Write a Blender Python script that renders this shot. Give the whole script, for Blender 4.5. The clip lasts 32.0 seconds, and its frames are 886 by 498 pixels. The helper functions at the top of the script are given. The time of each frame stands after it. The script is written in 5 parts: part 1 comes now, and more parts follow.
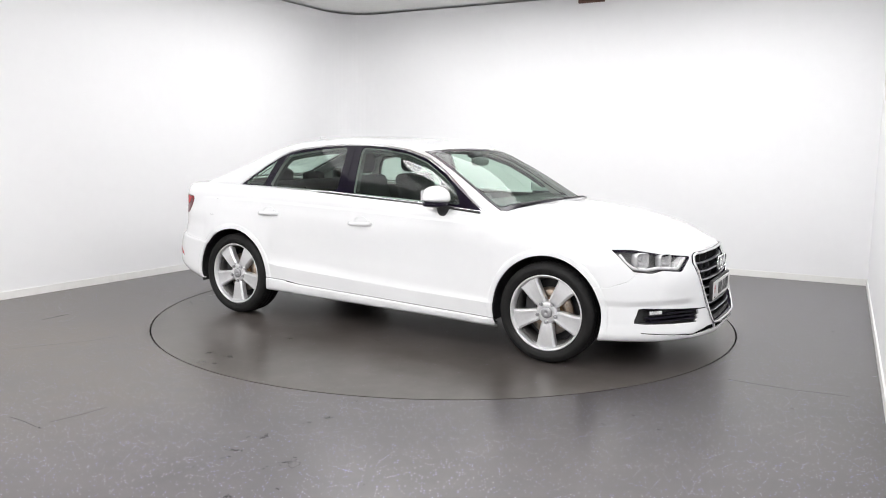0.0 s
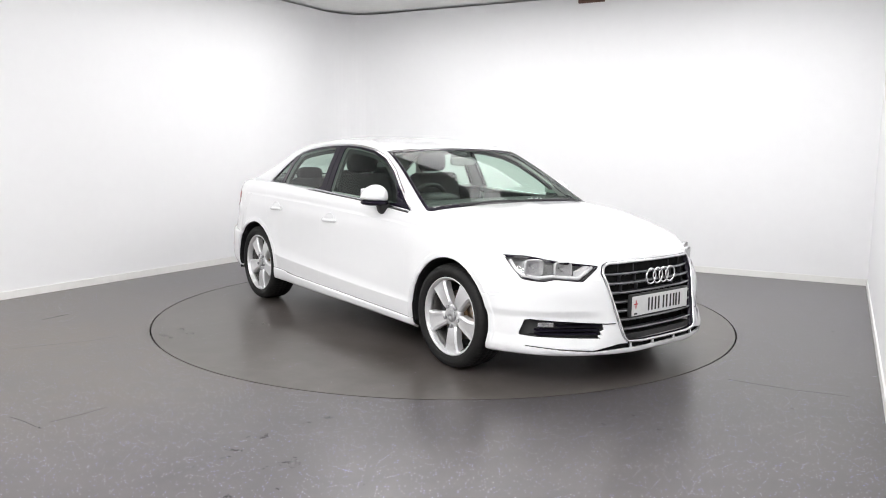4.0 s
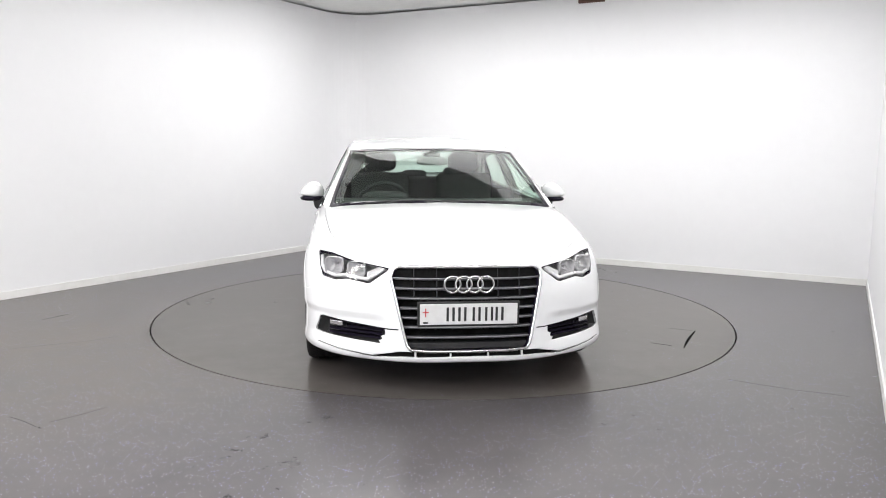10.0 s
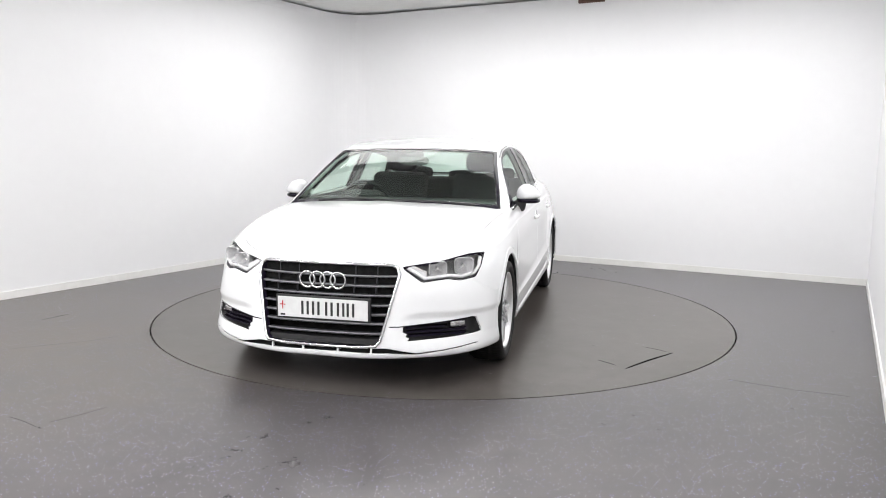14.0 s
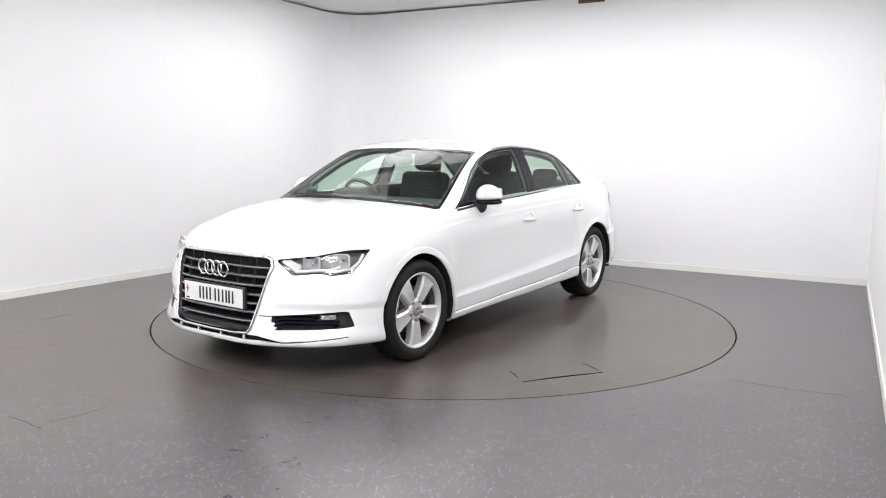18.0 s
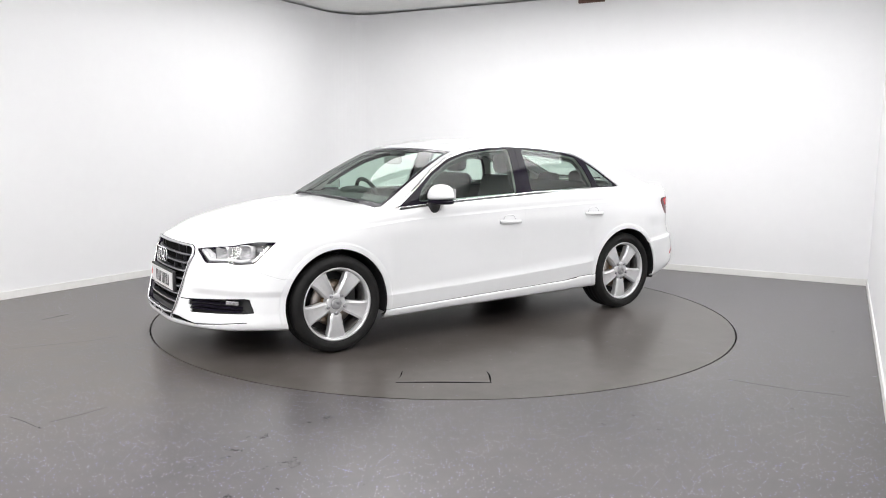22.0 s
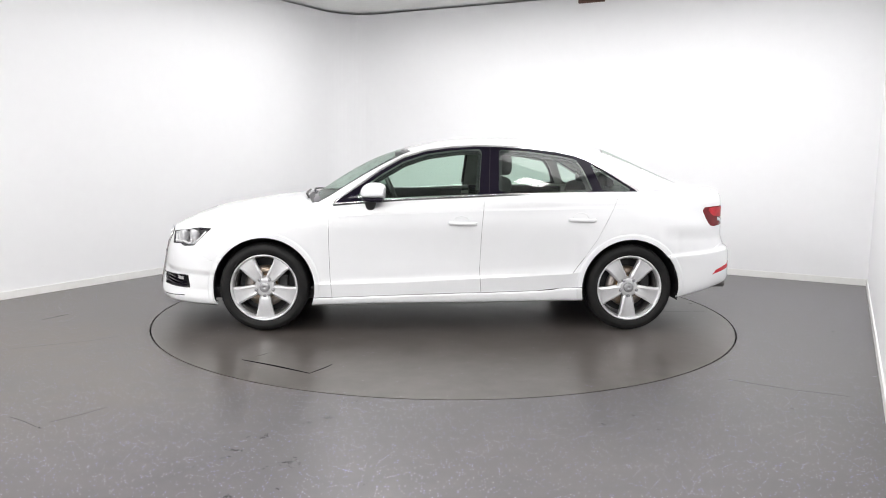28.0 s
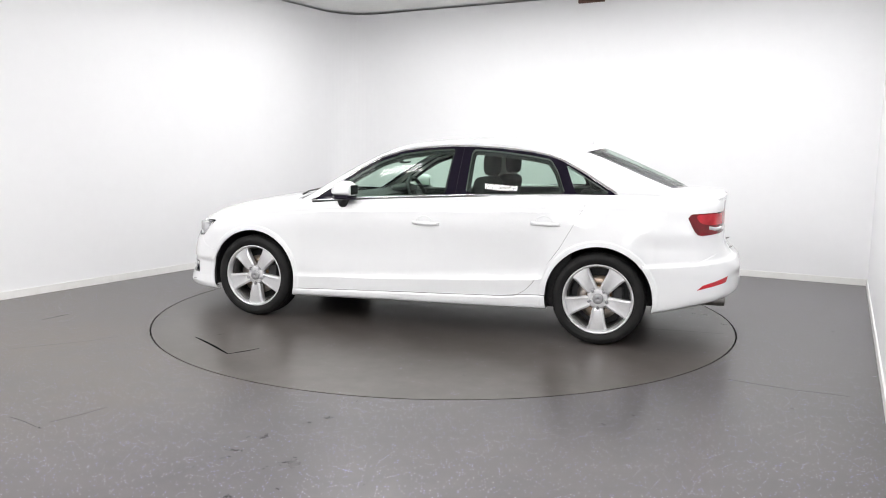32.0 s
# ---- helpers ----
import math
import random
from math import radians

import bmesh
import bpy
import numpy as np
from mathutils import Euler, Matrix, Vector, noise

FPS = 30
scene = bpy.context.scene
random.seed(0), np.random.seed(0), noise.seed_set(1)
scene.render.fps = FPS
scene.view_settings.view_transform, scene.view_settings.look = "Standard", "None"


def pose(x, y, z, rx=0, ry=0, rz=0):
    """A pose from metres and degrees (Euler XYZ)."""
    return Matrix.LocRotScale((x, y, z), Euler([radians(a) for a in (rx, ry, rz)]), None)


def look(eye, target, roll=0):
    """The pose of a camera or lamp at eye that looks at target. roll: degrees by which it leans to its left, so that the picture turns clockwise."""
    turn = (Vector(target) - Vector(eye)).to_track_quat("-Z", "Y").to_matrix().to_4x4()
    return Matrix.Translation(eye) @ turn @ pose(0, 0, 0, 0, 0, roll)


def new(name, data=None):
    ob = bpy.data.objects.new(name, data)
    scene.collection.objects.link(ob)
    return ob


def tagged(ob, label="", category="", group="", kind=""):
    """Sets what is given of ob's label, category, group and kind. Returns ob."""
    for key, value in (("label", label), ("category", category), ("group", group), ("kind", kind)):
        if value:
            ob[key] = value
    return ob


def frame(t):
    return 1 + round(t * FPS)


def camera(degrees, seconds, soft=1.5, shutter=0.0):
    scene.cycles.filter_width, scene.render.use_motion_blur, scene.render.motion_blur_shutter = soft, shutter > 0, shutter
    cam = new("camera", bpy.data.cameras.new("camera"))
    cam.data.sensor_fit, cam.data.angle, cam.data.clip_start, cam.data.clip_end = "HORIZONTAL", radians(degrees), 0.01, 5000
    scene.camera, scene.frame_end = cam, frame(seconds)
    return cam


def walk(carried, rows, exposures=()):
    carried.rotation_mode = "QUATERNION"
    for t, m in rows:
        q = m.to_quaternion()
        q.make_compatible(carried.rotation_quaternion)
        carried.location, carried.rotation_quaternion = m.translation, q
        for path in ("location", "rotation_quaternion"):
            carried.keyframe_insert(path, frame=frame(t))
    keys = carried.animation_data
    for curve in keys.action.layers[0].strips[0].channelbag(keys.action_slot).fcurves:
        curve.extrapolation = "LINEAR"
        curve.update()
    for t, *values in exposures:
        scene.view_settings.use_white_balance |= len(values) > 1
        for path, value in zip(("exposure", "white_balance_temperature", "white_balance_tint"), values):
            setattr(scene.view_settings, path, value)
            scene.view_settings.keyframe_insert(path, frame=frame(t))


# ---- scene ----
# One fixed camera before a turntable; the world's origin is the turntable's centre on the floor.
cam = camera(60.57, 32.0, 0.95)
EYE = Vector((0.0, -6.106, 1.315))
TURN, TILT, LEAN = radians(-0.078), radians(-7.567), 0.614
AIM = EYE + Vector((math.sin(TURN) * math.cos(TILT), math.cos(TURN) * math.cos(TILT), math.sin(TILT)))
EXPOSURE = -0.17
walk(cam, [(0, look(EYE, AIM, LEAN)), (32, look(EYE, AIM, LEAN))], [(0, EXPOSURE), (32, EXPOSURE)])

START_ANGLE, TURN_RATE = -30.39, -5.2365   # degrees, degrees a second

# ---- world and light ----
world = bpy.data.worlds.new("world")
scene.world = world
world.use_nodes = True
world.node_tree.nodes["Background"].inputs[0].default_value = (0.9, 0.95, 1.0, 1)
world.node_tree.nodes["Background"].inputs[1].default_value = 0.05

# Light panels, all out of view, in the room's own axes (u along the back wall, v towards it): u, v, watts, width along
# u, length along v.
# These three are placed roughly from glints in the side windows.
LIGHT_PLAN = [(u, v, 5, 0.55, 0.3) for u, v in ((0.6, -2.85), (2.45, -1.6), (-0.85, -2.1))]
# Fill panels added around and behind the camera; no known lamps.
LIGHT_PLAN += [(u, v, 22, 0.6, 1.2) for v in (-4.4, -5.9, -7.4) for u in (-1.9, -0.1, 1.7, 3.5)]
# Broad overhead panels, added only to even out the walls' brightness.
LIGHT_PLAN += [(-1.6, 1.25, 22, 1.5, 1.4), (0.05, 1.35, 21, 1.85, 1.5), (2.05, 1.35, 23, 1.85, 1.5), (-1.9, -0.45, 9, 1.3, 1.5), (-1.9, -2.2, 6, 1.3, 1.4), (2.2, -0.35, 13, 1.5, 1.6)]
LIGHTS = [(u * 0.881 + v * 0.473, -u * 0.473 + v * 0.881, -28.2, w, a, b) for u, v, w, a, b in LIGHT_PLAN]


# ---- materials ----
def material(name, colour, rough=0.5, metal=0.0, **extra):
    m = bpy.data.materials.new(name)
    m.use_nodes = True
    b = m.node_tree.nodes["Principled BSDF"]
    b.inputs["Base Color"].default_value = (*colour, 1)
    b.inputs["Roughness"].default_value = rough
    b.inputs["Metallic"].default_value = metal
    for key, value in extra.items():
        b.inputs[key.replace("_", " ")].default_value = value
    return m


def graph(m):
    return m.node_tree.nodes, m.node_tree.links, m.node_tree.nodes["Principled BSDF"]


def noisy(m, colour_a, colour_b, scale, rough=None, bump=0.0, bump_scale=None, detail=4.0):
    """Two-scale colour variation, roughness variation and fine relief in object space."""
    n, l, b = graph(m)
    co = n.new("ShaderNodeTexCoord")
    t1, t2 = n.new("ShaderNodeTexNoise"), n.new("ShaderNodeTexNoise")
    t1.inputs["Scale"].default_value, t2.inputs["Scale"].default_value = scale, scale * 9
    t1.inputs["Detail"].default_value = t2.inputs["Detail"].default_value = detail
    mix = n.new("ShaderNodeMath")
    mix.operation = "MULTIPLY_ADD"
    mix.inputs[1].default_value = 0.35
    l.new(co.outputs["Object"], t1.inputs["Vector"])
    l.new(co.outputs["Object"], t2.inputs["Vector"])
    half = n.new("ShaderNodeMath")
    half.operation = "MULTIPLY"
    half.inputs[1].default_value = 0.65
    l.new(t1.outputs["Fac"], half.inputs[0])
    l.new(t2.outputs["Fac"], mix.inputs[0])
    l.new(half.outputs[0], mix.inputs[2])
    ramp = n.new("ShaderNodeValToRGB")
    ramp.color_ramp.elements[0].position, ramp.color_ramp.elements[1].position = 0.35, 0.65
    ramp.color_ramp.elements[0].color, ramp.color_ramp.elements[1].color = (*colour_a, 1), (*colour_b, 1)
    l.new(mix.outputs[0], ramp.inputs["Fac"])
    l.new(ramp.outputs["Color"], b.inputs["Base Color"])
    if rough:
        rr = n.new("ShaderNodeMapRange")
        rr.inputs["To Min"].default_value, rr.inputs["To Max"].default_value = rough
        l.new(mix.outputs[0], rr.inputs["Value"])
        l.new(rr.outputs["Result"], b.inputs["Roughness"])
    if bump:
        t3, bp = n.new("ShaderNodeTexNoise"), n.new("ShaderNodeBump")
        t3.inputs["Scale"].default_value = bump_scale or scale * 30
        bp.inputs["Strength"].default_value, bp.inputs["Distance"].default_value = bump, 0.002
        l.new(co.outputs["Object"], t3.inputs["Vector"])
        l.new(t3.outputs["Fac"], bp.inputs["Height"])
        l.new(bp.outputs["Normal"], b.inputs["Normal"])
    return m


def glass_material(name, tint, base=0.06, rough=0.0):
    """Thin glazing: tinted see-through sheet, glossier at grazing angles."""
    m = bpy.data.materials.new(name)
    m.use_nodes = True
    n, l = m.node_tree.nodes, m.node_tree.links
    n.remove(n["Principled BSDF"])
    tr, gl, lw, mx = (n.new("ShaderNodeBsdfTransparent"), n.new("ShaderNodeBsdfGlossy"), n.new("ShaderNodeLayerWeight"),
                      n.new("ShaderNodeMixShader"))
    tr.inputs["Color"].default_value = (*tint, 1)
    gl.inputs["Roughness"].default_value = rough
    # gloss of both faces of a thin sheet: base + (1 - base) * (1 - cos)^4.5
    lw.inputs["Blend"].default_value = 0.5
    pw, ma = n.new("ShaderNodeMath"), n.new("ShaderNodeMath")
    pw.operation, ma.operation = "POWER", "MULTIPLY_ADD"
    pw.inputs[1].default_value = 4.8
    ma.inputs[1].default_value, ma.inputs[2].default_value = 0.5 - base, base
    l.new(lw.outputs["Facing"], pw.inputs[0])
    l.new(pw.outputs[0], ma.inputs[0])
    l.new(ma.outputs[0], mx.inputs[0])
    l.new(tr.outputs[0], mx.inputs[1])
    l.new(gl.outputs[0], mx.inputs[2])
    l.new(mx.outputs[0], n["Material Output"].inputs["Surface"])
    return m


def floor_material(name, wear):
    """Grey safety vinyl with pale and blue flecks, scuffs and a soft sheen."""
    m = material(name, (0.1, 0.1, 0.1), 0.4)
    n, l, b = graph(m)
    co = n.new("ShaderNodeTexCoord")
    big, mid = n.new("ShaderNodeTexNoise"), n.new("ShaderNodeTexNoise")
    big.inputs["Scale"].default_value, big.inputs["Detail"].default_value = 0.7, 6
    mid.inputs["Scale"].default_value, mid.inputs["Detail"].default_value, mid.inputs["Roughness"].default_value = 6.0, 10, 0.68
    for t in (big, mid):
        l.new(co.outputs["Object"], t.inputs["Vector"])
    base = n.new("ShaderNodeMix")
    base.data_type = "RGBA"
    base.inputs["A"].default_value, base.inputs["B"].default_value = (0.061, 0.0565, 0.0590, 1), (0.098, 0.0895, 0.0885, 1)
    if wear:                                      # trodden and oily patches
        base.inputs["A"].default_value = (0.043, 0.0390, 0.0380, 1)
    blend = n.new("ShaderNodeMath")
    blend.operation = "MULTIPLY_ADD"
    blend.inputs[1].default_value = 0.5
    hm = n.new("ShaderNodeMath")
    hm.operation = "MULTIPLY"
    hm.inputs[1].default_value = 0.5
    l.new(big.outputs["Fac"], hm.inputs[0])
    l.new(mid.outputs["Fac"], blend.inputs[0])
    l.new(hm.outputs[0], blend.inputs[2])
    st = n.new("ShaderNodeMapRange")
    st.inputs["From Min"].default_value, st.inputs["From Max"].default_value = (0.36, 0.64) if not wear else (0.42, 0.58)
    l.new(blend.outputs[0], st.inputs["Value"])
    l.new(st.outputs["Result"], base.inputs["Factor"])
    # pale and bluish flecks a few millimetres wide
    vo = n.new("ShaderNodeTexVoronoi")
    vo.inputs["Scale"].default_value = 92.0
    l.new(co.outputs["Object"], vo.inputs["Vector"])
    dot = n.new("ShaderNodeMath")
    dot.operation = "LESS_THAN"
    dot.inputs[1].default_value = 0.25
    l.new(vo.outputs["Distance"], dot.inputs[0])
    sep = n.new("ShaderNodeSeparateColor")
    l.new(vo.outputs["Color"], sep.inputs["Color"])
    some = n.new("ShaderNodeMath")
    some.operation = "GREATER_THAN"
    some.inputs[1].default_value = 0.73 if not wear else 0.998
    thin = n.new("ShaderNodeMath")                # flecks lie thicker in some patches
    thin.operation = "MULTIPLY_ADD"
    thin.inputs[1].default_value, thin.inputs[2].default_value = 0.5, -0.25
    l.new(mid.outputs["Fac"], thin.inputs[0])
    more = n.new("ShaderNodeMath")
    more.operation = "ADD"
    l.new(sep.outputs["Red"], more.inputs[0])
    l.new(thin.outputs[0], more.inputs[1])
    l.new(more.outputs[0], some.inputs[0])
    both = n.new("ShaderNodeMath")
    both.operation = "MULTIPLY"
    l.new(dot.outputs[0], both.inputs[0])
    l.new(some.outputs[0], both.inputs[1])
    tint = n.new("ShaderNodeMix")
    tint.data_type = "RGBA"
    tint.inputs["A"].default_value, tint.inputs["B"].default_value = (0.56, 0.55, 0.56, 1), (0.22, 0.21, 0.60, 1)
    l.new(sep.outputs["Green"], tint.inputs["Factor"])
    out = n.new("ShaderNodeMix")
    out.data_type = "RGBA"
    l.new(both.outputs[0], out.inputs["Factor"])
    brown_mix, near = n.new("ShaderNodeMix"), n.new("ShaderNodeVectorMath")     # a brown tint, stronger near one spot left of the table; even on the worn vinyl
    brown_mix.data_type = "RGBA"
    brown_mix.inputs["B"].default_value = (0.115, 0.092, 0.068, 1)
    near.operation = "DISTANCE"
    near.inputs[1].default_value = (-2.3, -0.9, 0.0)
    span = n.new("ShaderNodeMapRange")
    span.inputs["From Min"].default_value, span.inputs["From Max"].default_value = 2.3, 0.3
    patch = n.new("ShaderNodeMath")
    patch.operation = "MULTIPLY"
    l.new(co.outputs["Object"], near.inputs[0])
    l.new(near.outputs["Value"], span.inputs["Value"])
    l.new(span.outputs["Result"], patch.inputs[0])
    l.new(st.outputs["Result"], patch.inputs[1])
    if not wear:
        l.new(patch.outputs[0], brown_mix.inputs["Factor"])
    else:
        brown_mix.inputs["Factor"].default_value = 0.22
    l.new(base.outputs["Result"], brown_mix.inputs["A"])
    l.new(brown_mix.outputs["Result"], out.inputs["A"])
    l.new(tint.outputs["Result"], out.inputs["B"])
    l.new(out.outputs["Result"], b.inputs["Base Color"])
    rr = n.new("ShaderNodeMapRange")
    rr.inputs["To Min"].default_value, rr.inputs["To Max"].default_value = 0.20, 0.40
    l.new(blend.outputs[0], rr.inputs["Value"])
    l.new(rr.outputs["Result"], b.inputs["Roughness"])
    fine, bp = n.new("ShaderNodeTexNoise"), n.new("ShaderNodeBump")
    fine.inputs["Scale"].default_value = 160.0
    bp.inputs["Strength"].default_value, bp.inputs["Distance"].default_value = 0.12, 0.001
    l.new(co.outputs["Object"], fine.inputs["Vector"])
    l.new(fine.outputs["Fac"], bp.inputs["Height"])
    l.new(bp.outputs["Normal"], b.inputs["Normal"])
    return m


WALL = noisy(material("white_wall_paint", (0.8, 0.8, 0.8), 0.6), (0.825, 0.825, 0.835), (0.845, 0.845, 0.855), 1.3, (0.5, 0.7), 0.15, 60)
TRIM = noisy(material("white_gloss_trim", (0.8, 0.8, 0.78), 0.35), (0.78, 0.775, 0.75), (0.84, 0.835, 0.82), 3.0, (0.3, 0.5))
CEILING = noisy(material("grey_ceiling", (0.6, 0.6, 0.59), 0.85), (0.80, 0.80, 0.79), (0.86, 0.86, 0.85), 2.0, (0.8, 0.95), 0.3, 40)
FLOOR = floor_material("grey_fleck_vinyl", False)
TABLE = floor_material("worn_grey_vinyl", True)
SCUFF = noisy(material("pale_scuff", (0.3, 0.3, 0.29), 0.6), (0.13, 0.127, 0.125), (0.22, 0.215, 0.21), 30.0)
FAINT = noisy(material("worn_floor_crack", (0.03, 0.03, 0.03), 0.7), (0.022, 0.021, 0.021), (0.045, 0.042, 0.041), 25.0)
DARK = noisy(material("dark_gap", (0.012, 0.012, 0.012), 0.8, 0.0, Specular_IOR_Level=0.0), (0.010, 0.010, 0.010), (0.02, 0.02, 0.02), 20.0)
PAINT = noisy(material("white_car_paint", (0.8, 0.8, 0.8), 0.3, 0.0, Coat_Weight=1.0, Coat_Roughness=0.03), (0.785, 0.79, 0.80),
              (0.805, 0.81, 0.82), 1.0, (0.28, 0.34))
CHROME = noisy(material("chrome", (0.75, 0.75, 0.76), 0.12, 1.0), (0.70, 0.70, 0.71), (0.80, 0.80, 0.81), 14.0, (0.08, 0.2))
ALLOY = noisy(material("silver_alloy_lacquer", (0.7, 0.7, 0.71), 0.35, 0.55, Coat_Weight=0.6), (0.66, 0.66, 0.67), (0.74, 0.74, 0.75), 9.0, (0.3, 0.42))
TYRE = noisy(material("tyre_rubber", (0.02, 0.02, 0.02), 0.6, 0.0, Specular_IOR_Level=0.25), (0.008, 0.008, 0.0085), (0.016, 0.0155, 0.015), 12.0, (0.5, 0.75), 0.4, 250)
BLACK = noisy(material("black_plastic", (0.02, 0.02, 0.021), 0.5), (0.016, 0.016, 0.017), (0.028, 0.028, 0.029), 25.0, (0.4, 0.6), 0.2, 300)
GLOSS = noisy(material("gloss_black_trim", (0.008, 0.008, 0.016), 0.05, 0.0, Specular_IOR_Level=0.18), (0.008, 0.006, 0.013), (0.012, 0.009, 0.018), 6.0, (0.05, 0.1))
GRILLE = noisy(material("dark_grey_grille_slat", (0.05, 0.05, 0.055), 0.3), (0.020, 0.020, 0.024), (0.036, 0.036, 0.041), 18.0, (0.22, 0.38))
# Rim barrel colour darkened to stand in for shade between the spokes.
BARREL = noisy(material("shade_dark_rim_barrel", (0.1, 0.1, 0.1), 0.5, 0.3), (0.05, 0.05, 0.05), (0.10, 0.095, 0.09), 20.0, (0.4, 0.6))
BOLT = noisy(material("grey_wheel_bolt", (0.4, 0.4, 0.41), 0.35, 0.6), (0.33, 0.33, 0.34), (0.46, 0.46, 0.47), 40.0)
DISC = noisy(material("brake_disc_steel", (0.4, 0.36, 0.32), 0.4, 1.0), (0.30, 0.22, 0.15), (0.45, 0.42, 0.4), 10.0, (0.3, 0.5))
RUST = noisy(material("rusty_hub_iron", (0.2, 0.12, 0.06), 0.8), (0.13, 0.08, 0.04), (0.26, 0.16, 0.08), 22.0)
CLOTH = noisy(material("dark_seat_cloth", (0.035, 0.035, 0.038), 0.9), (0.026, 0.027, 0.028), (0.044, 0.045, 0.046), 20.0, (0.85, 0.95), 0.5, 400)
LINING = noisy(material("pale_headlining", (0.45, 0.45, 0.43), 0.9), (0.40, 0.40, 0.385), (0.5, 0.5, 0.48), 12.0, (0.85, 0.95), 0.3, 300)
PLATE = noisy(material("white_reflective_plate", (0.72, 0.72, 0.72), 0.4), (0.68, 0.68, 0.68), (0.74, 0.74, 0.74), 25.0, (0.3, 0.45))
RED = noisy(material("red_enamel", (0.55, 0.03, 0.04), 0.4), (0.5, 0.025, 0.035), (0.6, 0.04, 0.05), 30.0)
LENS_RED = noisy(material("red_lamp_lens", (0.2, 0.004, 0.008), 0.12), (0.10, 0.002, 0.004), (0.20, 0.004, 0.009), 16.0)
LENS_BRIGHT = noisy(material("bright_red_lamp_lens", (0.5, 0.02, 0.03), 0.12), (0.40, 0.010, 0.018), (0.58, 0.022, 0.034), 16.0)
LENS_WHITE = noisy(material("pale_lamp_lens", (0.6, 0.6, 0.6), 0.1, 0.0, Coat_Weight=1.0), (0.5, 0.5, 0.5), (0.66, 0.66, 0.66), 30.0)
REFLECTOR = noisy(material("lamp_reflector", (0.85, 0.85, 0.86), 0.1, 1.0), (0.8, 0.8, 0.81), (0.9, 0.9, 0.91), 30.0, (0.05, 0.2))
BOWL = noisy(material("aluminised_lamp_bowl", (0.8, 0.8, 0.81), 0.25, 0.35), (0.58, 0.58, 0.59), (0.74, 0.74, 0.75), 60.0, (0.10, 0.30))
STEEL = noisy(material("dull_exhaust_steel", (0.25, 0.24, 0.23), 0.35, 1.0), (0.18, 0.17, 0.16), (0.3, 0.29, 0.28), 25.0, (0.25, 0.45))
LAMP_GREY = noisy(material("dark_lamp_housing", (0.2, 0.2, 0.205), 0.3, 0.4), (0.17, 0.17, 0.175), (0.25, 0.25, 0.255), 20.0, (0.2, 0.4))
GUIDE = noisy(material("frosted_light_guide", (0.8, 0.8, 0.8), 0.25, 0.0, Coat_Weight=0.5), (0.76, 0.76, 0.77), (0.84, 0.84, 0.85), 30.0, (0.2, 0.35))
SATIN = noisy(material("satin_grey_slat_edge", (0.5, 0.5, 0.52), 0.4, 0.3), (0.27, 0.27, 0.29), (0.38, 0.38, 0.40), 30.0, (0.3, 0.5))
TIMBER = noisy(material("brown_timber", (0.12, 0.06, 0.045), 0.6), (0.08, 0.04, 0.032), (0.15, 0.08, 0.06), 30.0, (0.5, 0.7), 0.3, 120)
MID_GREY = noisy(material("grey_mirror_back", (0.2, 0.2, 0.2), 0.4), (0.17, 0.17, 0.17), (0.25, 0.25, 0.25), 30.0, (0.35, 0.5))
GLASS = glass_material("car_glass_green", (0.75, 0.87, 0.80), 0.045)
DARK_GLASS = glass_material("privacy_free_rear_glass", (0.70, 0.81, 0.745), 0.08)
REAR_GLASS = glass_material("rear_window_glass", (0.74, 0.85, 0.79), 0.16)
CLEAR = glass_material("clear_lamp_cover", (0.96, 0.96, 0.96), 0.05)


# ---- mesh helpers ----
def part(name, bm, mat, parent=None, label="", smooth=False):
    """Links a bmesh as one mesh object, under a thing or a part."""
    me = bpy.data.meshes.new(name)
    bm.to_mesh(me)
    bm.free()
    return part_mesh(name, me, mat, parent, label, smooth)


def part_mesh(name, me, mat, parent=None, label="", smooth=False):
    me.materials.append(mat)
    if smooth:
        me.polygons.foreach_set("use_smooth", [True] * len(me.polygons))
    ob = new(name, me)
    ob.parent = parent
    if label:
        ob["label"] = label
    return ob


def box(size, at=(0, 0, 0), bevel=0.0, segments=2, turn=None):
    bm = bmesh.new()
    bmesh.ops.create_cube(bm, size=1.0)
    bmesh.ops.scale(bm, vec=size, verts=bm.verts)
    if bevel:
        bmesh.ops.bevel(bm, geom=bm.edges[:], offset=bevel, segments=segments, affect="EDGES", profile=0.5)
    if turn:
        bmesh.ops.transform(bm, matrix=turn, verts=bm.verts)
    bmesh.ops.translate(bm, vec=at, verts=bm.verts)
    return bm


def revolve(profile, steps=48, axis="y"):
    """A closed ring from a closed profile of (radius, along) pairs."""
    bm = bmesh.new()
    rings = []
    for i in range(steps):
        a = 2 * math.pi * i / steps
        c, s = math.cos(a), math.sin(a)
        rings.append([bm.verts.new((r * c, h, r * s) if axis == "y" else (r * c, r * s, h)) for r, h in profile])
    k = len(profile)
    for i in range(steps):
        a, b = rings[i], rings[(i + 1) % steps]
        for j in range(k):
            bm.faces.new((a[j], a[(j + 1) % k], b[(j + 1) % k], b[j]))
    bmesh.ops.recalc_face_normals(bm, faces=bm.faces)
    return bm


